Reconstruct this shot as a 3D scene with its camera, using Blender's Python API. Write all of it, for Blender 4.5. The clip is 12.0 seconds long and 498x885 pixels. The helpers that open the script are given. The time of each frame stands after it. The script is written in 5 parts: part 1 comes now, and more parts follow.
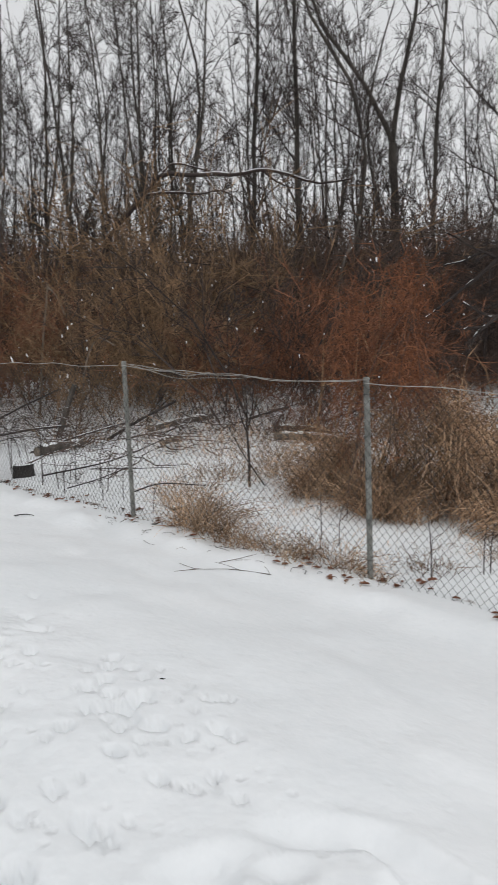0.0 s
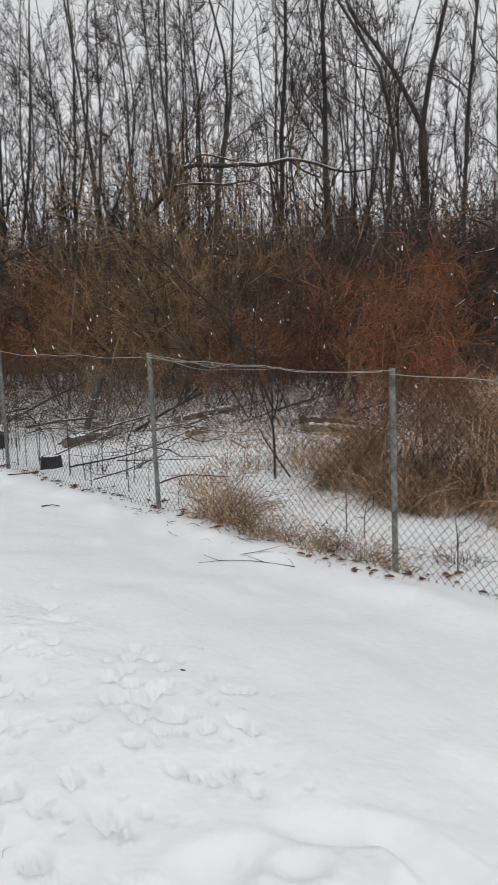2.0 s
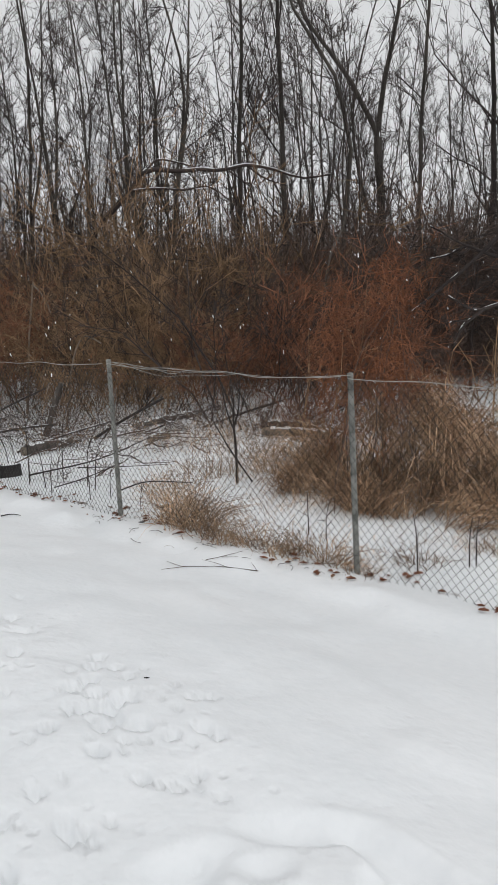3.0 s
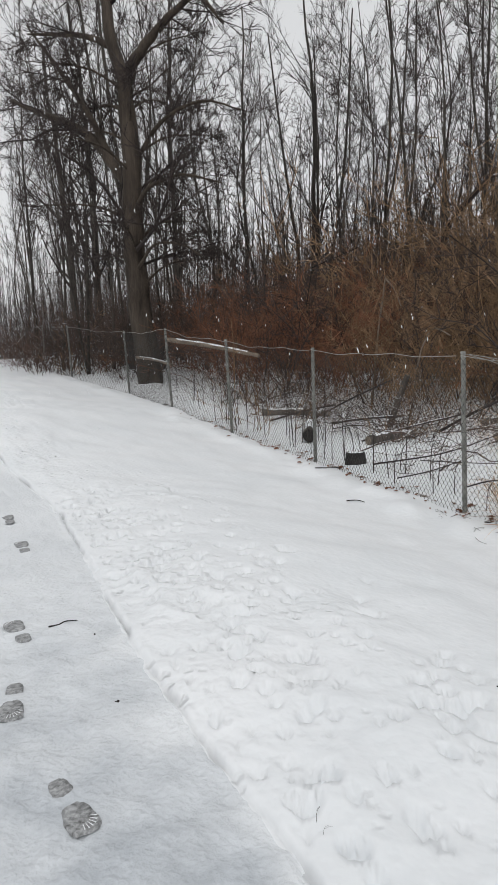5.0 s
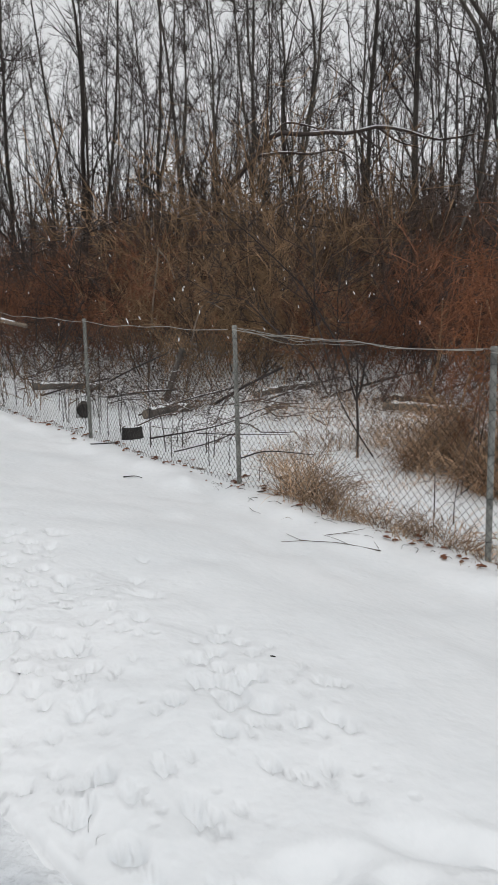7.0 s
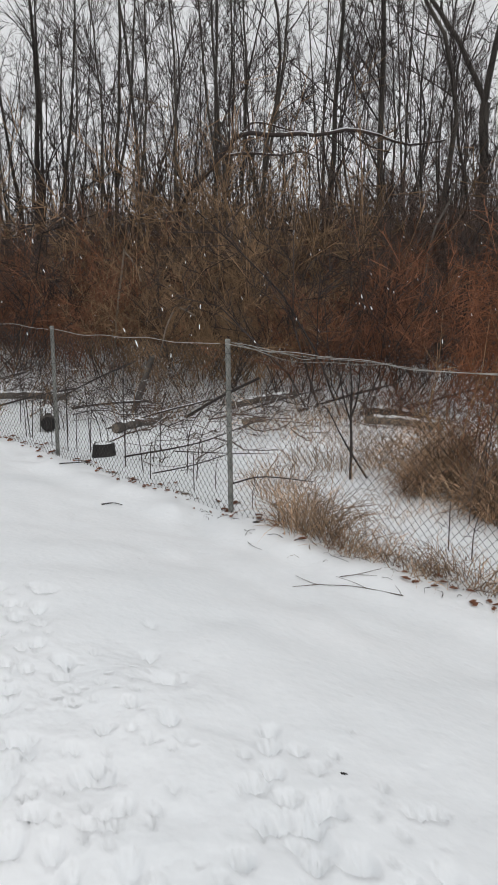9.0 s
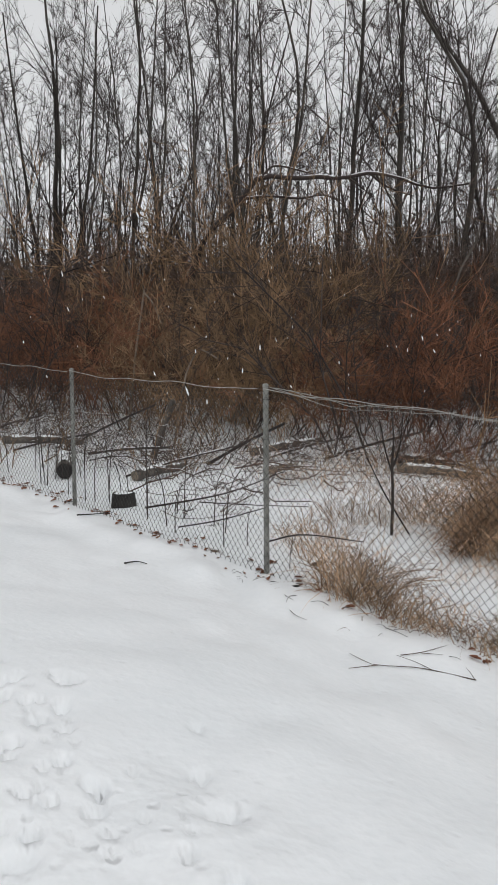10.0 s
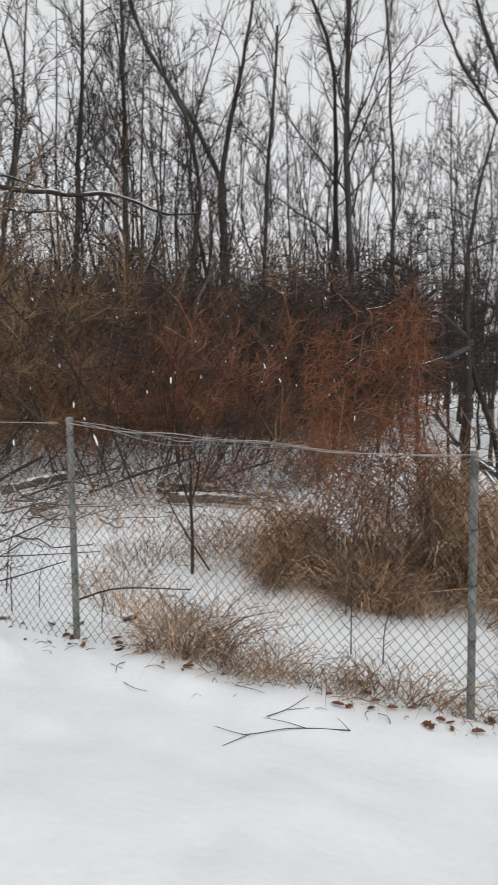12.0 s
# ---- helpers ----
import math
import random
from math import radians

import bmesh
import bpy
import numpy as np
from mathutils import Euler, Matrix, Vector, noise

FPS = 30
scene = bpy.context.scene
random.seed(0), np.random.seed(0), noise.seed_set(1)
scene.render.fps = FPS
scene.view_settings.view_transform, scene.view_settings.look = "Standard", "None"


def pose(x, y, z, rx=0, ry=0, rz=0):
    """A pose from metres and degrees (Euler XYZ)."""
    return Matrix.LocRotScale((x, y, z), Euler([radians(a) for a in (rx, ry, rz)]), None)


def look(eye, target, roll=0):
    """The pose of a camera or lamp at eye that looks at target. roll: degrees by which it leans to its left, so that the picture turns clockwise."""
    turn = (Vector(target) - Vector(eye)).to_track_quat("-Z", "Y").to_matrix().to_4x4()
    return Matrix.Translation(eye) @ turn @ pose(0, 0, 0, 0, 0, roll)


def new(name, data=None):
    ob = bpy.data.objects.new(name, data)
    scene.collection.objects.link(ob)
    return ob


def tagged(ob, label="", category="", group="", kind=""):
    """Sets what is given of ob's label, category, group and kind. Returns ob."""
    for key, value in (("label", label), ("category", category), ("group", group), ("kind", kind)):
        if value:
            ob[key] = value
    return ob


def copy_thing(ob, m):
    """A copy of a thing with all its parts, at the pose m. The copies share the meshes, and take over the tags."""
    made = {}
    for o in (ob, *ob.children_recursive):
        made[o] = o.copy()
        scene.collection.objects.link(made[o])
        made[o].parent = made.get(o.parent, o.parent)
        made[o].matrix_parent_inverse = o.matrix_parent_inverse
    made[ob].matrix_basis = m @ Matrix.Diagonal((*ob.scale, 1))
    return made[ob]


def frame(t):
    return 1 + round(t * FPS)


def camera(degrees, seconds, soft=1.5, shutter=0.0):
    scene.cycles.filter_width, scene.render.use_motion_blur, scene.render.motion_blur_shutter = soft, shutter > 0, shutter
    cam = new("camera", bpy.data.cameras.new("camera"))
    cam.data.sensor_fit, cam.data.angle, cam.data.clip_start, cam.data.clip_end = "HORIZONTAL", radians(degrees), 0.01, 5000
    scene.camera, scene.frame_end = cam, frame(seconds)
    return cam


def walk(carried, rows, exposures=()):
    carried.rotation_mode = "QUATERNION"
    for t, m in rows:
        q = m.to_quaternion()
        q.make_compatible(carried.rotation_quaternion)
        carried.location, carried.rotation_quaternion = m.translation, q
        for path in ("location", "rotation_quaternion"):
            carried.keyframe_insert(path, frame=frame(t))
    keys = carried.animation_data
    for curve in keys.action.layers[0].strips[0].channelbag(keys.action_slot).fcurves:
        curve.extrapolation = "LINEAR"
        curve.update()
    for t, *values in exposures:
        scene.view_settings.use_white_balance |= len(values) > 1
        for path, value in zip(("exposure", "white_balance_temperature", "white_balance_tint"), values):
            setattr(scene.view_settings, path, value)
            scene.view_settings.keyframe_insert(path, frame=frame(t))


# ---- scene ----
cam = camera(39.0, 12.0, soft=1.4, shutter=0.2)
PATH = [
    (0, (0.663, 0.372, 1.473), (0.368, 2.33, 1.189), -2.1),
    (0.5, (0.641, 0.362, 1.482), (0.075, 2.26, 1.206), -2.1),
    (1, (0.638, 0.368, 1.478), (-0.052, 2.224, 1.201), -2.2),
    (1.5, (0.66, 0.381, 1.477), (0.063, 2.268, 1.187), -2.4),
    (2, (0.687, 0.395, 1.468), (0.312, 2.336, 1.164), -2.4),
    (2.5, (0.703, 0.392, 1.467), (0.458, 2.353, 1.159), -2.6),
    (3, (0.697, 0.375, 1.481), (0.428, 2.335, 1.183), -2.8),
    (3.5, (0.677, 0.372, 1.482), (0.147, 2.282, 1.221), -3.2),
    (3.7, (0.656, 0.365, 1.486), (-0.043, 2.223, 1.248), -3.4),
    (5.3, (0.595, 0.368, 1.471), (-0.544, 1.989, 1.195), -2.8),
    (5.5, (0.608, 0.373, 1.474), (-0.472, 2.032, 1.185), -2.9),
    (6, (0.662, 0.416, 1.466), (-0.232, 2.177, 1.151), -2.6),
    (6.5, (0.677, 0.461, 1.46), (-0.045, 2.295, 1.117), -2.1),
    (7, (0.571, 0.493, 1.464), (-0.001, 2.374, 1.096), -1.5),
    (7.2, (0.527, 0.5, 1.471), (0.023, 2.399, 1.096), -1.1),
    (8.8, (0.215, 0.82, 1.552), (-0.229, 2.732, 1.165), -0.8),
    (9, (0.134, 0.89, 1.548), (-0.301, 2.808, 1.18), -0.6),
    (9.5, (0.034, 1.164, 1.546), (-0.435, 3.084, 1.238), -0.6),
    (10, (-0.152, 1.274, 1.547), (-0.614, 3.204, 1.297), -0.3),
    (10.5, (-0.323, 1.387, 1.559), (-0.698, 3.337, 1.329), -1.4),
    (11, (-0.45, 1.51, 1.557), (-0.664, 3.486, 1.334), -1.4),
    (11.5, (-0.65, 1.581, 1.58), (-0.625, 3.57, 1.364), 0.1),
    (12, (-0.775, 1.718, 1.578), (-0.437, 3.68, 1.389), -0.3),
]
walk(cam, [(t, look(eye, target, roll)) for t, eye, target, roll in PATH], [(0, 0.05), (10.5, 0.05), (11.3, 0.1), (12, 0.2)])


# ---- sky and light: a snowy overcast day ----
world = bpy.data.worlds.new("overcast_sky")
scene.world = world
world.use_nodes = True
wn, wl = world.node_tree.nodes, world.node_tree.links
sky = wn.new("ShaderNodeTexSky")
sky.sky_type, sky.sun_disc = "NISHITA", False
sky.sun_elevation, sky.sun_rotation = radians(38), radians(150)
dull = wn.new("ShaderNodeHueSaturation")
dull.inputs["Saturation"].default_value = 0.12
wl.new(sky.outputs["Color"], dull.inputs["Color"])
cloud = wn.new("ShaderNodeMix")
cloud.data_type = "RGBA"
cloud.inputs["Factor"].default_value = 0.72
wl.new(dull.outputs["Color"], cloud.inputs[6])
cloud.inputs[7].default_value = (7.36, 7.45, 7.56, 1)
wl.new(cloud.outputs[2], wn["Background"].inputs["Color"])
wn["Background"].inputs["Strength"].default_value = 0.105

sun = new("sun", bpy.data.lights.new("sun", "SUN"))
sun.data.energy, sun.data.angle, sun.data.color = 0.6, radians(40), (1.0, 0.985, 0.96)
sun.matrix_basis = look((0, 0, 30), (-12, 14, 0))
scene.view_settings.exposure = 0.0

# ---- materials ----


def material(name, base, other, scale, rough=0.8, bump=0.3, bump_scale=None, metal=0.0, stretch=(1, 1, 1), vary=0.0, island=0.0, depth=0.01, space="Object"):
    """A surface whose colour drifts between base and other at two scales, with a fine relief."""
    mat = bpy.data.materials.new(name)
    mat.use_nodes = True
    n, l = mat.node_tree.nodes, mat.node_tree.links
    b = n["Principled BSDF"]
    b.inputs["Roughness"].default_value, b.inputs["Metallic"].default_value = rough, metal
    b.inputs["Specular IOR Level"].default_value = 0.3
    co = n.new("ShaderNodeTexCoord")
    mp = n.new("ShaderNodeMapping")
    mp.inputs["Scale"].default_value = stretch
    l.new(co.outputs[space], mp.inputs["Vector"])
    big, fine = n.new("ShaderNodeTexNoise"), n.new("ShaderNodeTexNoise")
    big.inputs["Scale"].default_value, big.inputs["Detail"].default_value = scale, 4
    fine.inputs["Scale"].default_value, fine.inputs["Detail"].default_value = bump_scale or scale * 9, 5
    for t in (big, fine):
        l.new(mp.outputs[0], t.inputs["Vector"])
    add = n.new("ShaderNodeMath")
    add.operation = "MULTIPLY_ADD"
    l.new(fine.outputs["Fac"], add.inputs[0])
    add.inputs[1].default_value = 0.45
    l.new(big.outputs["Fac"], add.inputs[2])
    ramp = n.new("ShaderNodeValToRGB")
    ramp.color_ramp.elements[0].position, ramp.color_ramp.elements[1].position = 0.5, 0.95
    ramp.color_ramp.elements[0].color, ramp.color_ramp.elements[1].color = (*base, 1), (*other, 1)
    l.new(add.outputs[0], ramp.inputs["Fac"])
    colour = ramp.outputs["Color"]
    for amount, node, out in ((vary, "ShaderNodeObjectInfo", "Random"), (island, "ShaderNodeNewGeometry", "Random Per Island")):
        if amount:
            hs, rnd, mr = n.new("ShaderNodeHueSaturation"), n.new(node), n.new("ShaderNodeMapRange")
            mr.inputs["To Min"].default_value, mr.inputs["To Max"].default_value = 1 - amount, 1 + amount
            l.new(rnd.outputs[out], mr.inputs["Value"])
            l.new(mr.outputs[0], hs.inputs["Value"])
            l.new(colour, hs.inputs["Color"])
            colour = hs.outputs["Color"]
    l.new(colour, b.inputs["Base Color"])
    if bump:
        bp = n.new("ShaderNodeBump")
        bp.inputs["Strength"].default_value, bp.inputs["Distance"].default_value = bump, depth
        l.new(fine.outputs["Fac"], bp.inputs["Height"])
        l.new(bp.outputs[0], b.inputs["Normal"])
    return mat


def ground_material():
    """Snow in the yard; behind the fence leaf litter shows through it in patches."""
    mat = material("snow_ground", (0.82, 0.845, 0.865), (0.89, 0.905, 0.92), 1.3, rough=0.55, bump=0.26, bump_scale=24, depth=0.012)
    n, l = mat.node_tree.nodes, mat.node_tree.links
    b, snow = n["Principled BSDF"], n["Color Ramp"]
    n["Noise Texture.001"].inputs["Detail"].default_value = 2.5
    at = n.new("ShaderNodeAttribute")
    at.attribute_name = "litter"
    nz = n.new("ShaderNodeTexNoise")
    nz.inputs["Scale"].default_value, nz.inputs["Detail"].default_value, nz.inputs["Roughness"].default_value = 5.5, 8, 0.75
    l.new(n["Texture Coordinate"].outputs["Object"], nz.inputs["Vector"])
    sub = n.new("ShaderNodeMath")
    sub.operation = "ADD"
    l.new(at.outputs["Fac"], sub.inputs[0])
    l.new(nz.outputs["Fac"], sub.inputs[1])
    edge = n.new("ShaderNodeMapRange")
    edge.inputs["From Min"].default_value, edge.inputs["From Max"].default_value = 0.98, 1.1
    l.new(sub.outputs[0], edge.inputs["Value"])
    leaf = n.new("ShaderNodeTexVoronoi")
    leaf.inputs["Scale"].default_value = 22
    l.new(n["Texture Coordinate"].outputs["Object"], leaf.inputs["Vector"])
    tone = n.new("ShaderNodeValToRGB")
    tone.color_ramp.elements[0].color, tone.color_ramp.elements[1].color = (0.05, 0.032, 0.022, 1), (0.19, 0.12, 0.07, 1)
    l.new(leaf.outputs["Color"], tone.inputs["Fac"])
    mix = n.new("ShaderNodeMix")
    mix.data_type = "RGBA"
    l.new(edge.outputs[0], mix.inputs["Factor"])
    l.new(snow.outputs["Color"], mix.inputs[6])
    l.new(tone.outputs["Color"], mix.inputs[7])
    # grey mixed into the snow colour along the groove beside the path
    cut, groove_mix = n.new("ShaderNodeAttribute"), n.new("ShaderNodeMix")
    cut.attribute_name, groove_mix.data_type = "groove", "RGBA"
    groove_mix.inputs[7].default_value = (0.4, 0.41, 0.42, 1)
    l.new(cut.outputs["Fac"], groove_mix.inputs["Factor"])
    l.new(mix.outputs[2], groove_mix.inputs[6])
    l.new(groove_mix.outputs[2], b.inputs["Base Color"])
    trod, crumbs, pits, both, scaled, bump2 = (n.new(k) for k in ("ShaderNodeAttribute", "ShaderNodeTexNoise", "ShaderNodeTexVoronoi", "ShaderNodeMath", "ShaderNodeMath", "ShaderNodeBump"))
    trod.attribute_name = "trodden"
    crumbs.inputs["Scale"].default_value, crumbs.inputs["Detail"].default_value, crumbs.inputs["Roughness"].default_value = 12, 2, 0.5
    pits.inputs["Scale"].default_value, pits.inputs["Randomness"].default_value = 13, 0.95
    l.new(n["Texture Coordinate"].outputs["Object"], crumbs.inputs["Vector"])
    both.operation, scaled.operation = "MULTIPLY_ADD", "MULTIPLY"
    # only some cells hold a pit, each with its own size
    pick_cell, bowl, held = n.new("ShaderNodeSeparateColor"), n.new("ShaderNodeMapRange"), n.new("ShaderNodeMath")
    bowl.interpolation_type = "SMOOTHSTEP"
    bowl.inputs["From Min"].default_value, bowl.inputs["From Max"].default_value = 0.02, 0.3
    bowl.inputs["To Min"].default_value, bowl.inputs["To Max"].default_value = -1.0, 0.0
    l.new(pits.outputs["Color"], pick_cell.inputs[0])
    l.new(pits.outputs["Distance"], bowl.inputs["Value"])
    some = n.new("ShaderNodeMapRange")
    some.inputs["From Min"].default_value, some.inputs["From Max"].default_value = 0.1, 0.8
    l.new(pick_cell.outputs[0], some.inputs["Value"])
    held.operation = "MULTIPLY"
    l.new(bowl.outputs[0], held.inputs[0])
    l.new(some.outputs[0], held.inputs[1])
    warp, shift = n.new("ShaderNodeTexNoise"), n.new("ShaderNodeVectorMath")
    warp.inputs["Scale"].default_value, warp.inputs["Detail"].default_value = 16, 2
    shift.operation = "MULTIPLY_ADD"
    l.new(n["Texture Coordinate"].outputs["Object"], warp.inputs["Vector"])
    l.new(warp.outputs["Color"], shift.inputs[0])
    shift.inputs[1].default_value = (0.03, 0.03, 0.0)
    l.new(n["Texture Coordinate"].outputs["Object"], shift.inputs[2])
    flat = n.new("ShaderNodeVectorMath")
    flat.operation = "MULTIPLY"
    flat.inputs[1].default_value = (1, 1, 0)
    l.new(shift.outputs[0], flat.inputs[0])
    l.new(flat.outputs[0], pits.inputs["Vector"])
    l.new(held.outputs[0], both.inputs[0])
    both.inputs[1].default_value = 0.6
    level = n.new("ShaderNodeMath")
    level.operation = "SUBTRACT"
    level.inputs[1].default_value = 0.5
    l.new(crumbs.outputs["Fac"], level.inputs[0])
    soft = n.new("ShaderNodeMath")
    soft.operation = "MULTIPLY"
    soft.inputs[1].default_value = 0.7
    l.new(level.outputs[0], soft.inputs[0])
    l.new(soft.outputs[0], both.inputs[2])
    l.new(trod.outputs["Fac"], scaled.inputs[0])
    l.new(both.outputs[0], scaled.inputs[1])
    bump2.inputs["Strength"].default_value, bump2.inputs["Distance"].default_value = 0.9, 0.04
    l.new(scaled.outputs[0], bump2.inputs["Height"])
    l.new(n["Bump"].outputs[0], bump2.inputs["Normal"])
    l.new(bump2.outputs[0], b.inputs["Normal"])
    return mat


M_GROUND = ground_material()
M_SNOW = material("snow", (0.82, 0.845, 0.865), (0.89, 0.905, 0.92), 3, rough=0.6, bump=0.4, bump_scale=40)


def path_material():
    """Thin snow on paving: white at the rim, greyer and mottled where it is walked."""
    mat = material("trodden_snow", (0.4, 0.43, 0.465), (0.62, 0.655, 0.695), 7.0, rough=0.55, bump=0.7, bump_scale=48, depth=0.014)
    n, l = mat.node_tree.nodes, mat.node_tree.links
    n["Noise Texture.001"].inputs["Detail"].default_value = 3.5
    at, mix = n.new("ShaderNodeAttribute"), n.new("ShaderNodeMix")
    at.attribute_name = "wear"
    mix.data_type = "RGBA"
    mix.inputs[6].default_value = (0.84, 0.86, 0.88, 1)
    l.new(at.outputs["Fac"], mix.inputs["Factor"])
    l.new(n["Color Ramp"].outputs["Color"], mix.inputs[7])
    l.new(mix.outputs[2], n["Principled BSDF"].inputs["Base Color"])
    return mat


M_PATH = path_material()
M_PRINT = material("wet_paving", (0.1, 0.1, 0.1), (0.52, 0.53, 0.54), 60, rough=0.45, bump=0.5, bump_scale=160)
M_BARK = material("grey_bark", (0.03, 0.026, 0.023), (0.095, 0.083, 0.072), 4, bump=0.9, bump_scale=22, stretch=(1, 1, 0.25), vary=0.25, depth=0.02)
M_BIGBARK = material("maple_bark", (0.026, 0.02, 0.015), (0.085, 0.066, 0.051), 3, bump=1.0, bump_scale=16, stretch=(1.6, 1.6, 0.25), depth=0.03)
M_TWIG = material("dark_twigs", (0.024, 0.018, 0.017), (0.07, 0.055, 0.05), 2, bump=0, vary=0.2, island=0.35)
M_RED = material("red_brown_stems", (0.102, 0.045, 0.026), (0.34, 0.15, 0.082), 1.2, bump=0, vary=0.35, island=0.4)
M_OLIVE = material("olive_brown_stems", (0.132, 0.083, 0.047), (0.425, 0.268, 0.152), 1.2, bump=0, vary=0.35, island=0.4)
M_GREY = material("grey_brown_stems", (0.05, 0.036, 0.03), (0.155, 0.108, 0.088), 1.2, bump=0, vary=0.2, island=0.45)


def dusted(name, base, other):
    """Stems with a dusting of snow on their upper sides, in patches."""
    mat = material(name, base, other, 1.2, bump=0, vary=0.2, island=0.4)
    n, l = mat.node_tree.nodes, mat.node_tree.links
    geo, axes, patch, add, edge, mix = (n.new(k) for k in ("ShaderNodeNewGeometry", "ShaderNodeSeparateXYZ", "ShaderNodeTexNoise", "ShaderNodeMath", "ShaderNodeMapRange", "ShaderNodeMix"))
    l.new(geo.outputs["Normal"], axes.inputs[0])
    patch.inputs["Scale"].default_value = 7
    l.new(n["Texture Coordinate"].outputs["Object"], patch.inputs["Vector"])
    add.operation = "ADD"
    l.new(axes.outputs["Z"], add.inputs[0])
    l.new(patch.outputs["Fac"], add.inputs[1])
    edge.inputs["From Min"].default_value, edge.inputs["From Max"].default_value = 1.3, 1.42
    l.new(add.outputs[0], edge.inputs["Value"])
    mix.data_type = "RGBA"
    b = n["Principled BSDF"]
    l.new(b.inputs["Base Color"].links[0].from_socket, mix.inputs[6])
    mix.inputs[7].default_value = (0.8, 0.82, 0.84, 1)
    l.new(edge.outputs[0], mix.inputs["Factor"])
    l.new(mix.outputs[2], b.inputs["Base Color"])
    return mat


M_DUST = dusted("snow_dusted_stems", (0.05, 0.034, 0.027), (0.16, 0.108, 0.084))
M_DARK = material("dark_bare_stems", (0.034, 0.022, 0.019), (0.12, 0.075, 0.06), 1.2, bump=0, vary=0.25, island=0.45)
# far bark: distance haze is put into its lighter grey, under the snow dusting
M_FAR = dusted("hazed_snowy_far_stems", (0.05, 0.043, 0.042), (0.13, 0.115, 0.11))
M_STRAW = material("dry_straw", (0.17, 0.105, 0.067), (0.57, 0.405, 0.27), 3, rough=0.7, bump=0, vary=0.35, island=0.6)
M_THATCH = material("brown_thatch", (0.17, 0.099, 0.06), (0.57, 0.385, 0.245), 3, rough=0.75, bump=0, island=0.75)
M_RUST = material("rusty_vine", (0.11, 0.044, 0.024), (0.38, 0.155, 0.075), 3, rough=0.75, bump=0, island=0.4)
M_GALV = material("galvanised_steel", (0.13, 0.13, 0.12), (0.34, 0.34, 0.315), 14, rough=0.6, bump=0.25, metal=0.25, depth=0.003)
M_STRAND = material("bright_wire", (0.25, 0.24, 0.22), (0.45, 0.44, 0.41), 20, rough=0.5, bump=0, metal=0.4)
M_WIRE = material("dull_wire", (0.022, 0.022, 0.022), (0.065, 0.065, 0.062), 20, rough=0.65, bump=0, metal=0.1, island=0.2)
M_LOG = material("weathered_log", (0.05, 0.043, 0.037), (0.17, 0.148, 0.128), 6, bump=0.8, bump_scale=40, stretch=(1, 1, 0.4))
M_CUT = material("cut_wood", (0.12, 0.1, 0.08), (0.27, 0.22, 0.17), 9, bump=0.4)
M_CHAR = material("blackened_wood", (0.012, 0.011, 0.011), (0.045, 0.04, 0.037), 8, bump=0.8, bump_scale=40)
M_LEAF = material("brown_leaf", (0.11, 0.042, 0.023), (0.3, 0.122, 0.062), 20, rough=0.6, bump=0.3, vary=0.3)
M_PALE = material("peeled_wood", (0.11, 0.085, 0.065), (0.28, 0.22, 0.17), 6, bump=0.5)

# ---- mesh helpers ----
rng = np.random.default_rng(7)
UP = np.array((0.0, 0.0, 1.0))


def unit(v):
    return v / np.maximum(np.linalg.norm(v, axis=-1, keepdims=True), 1e-9)


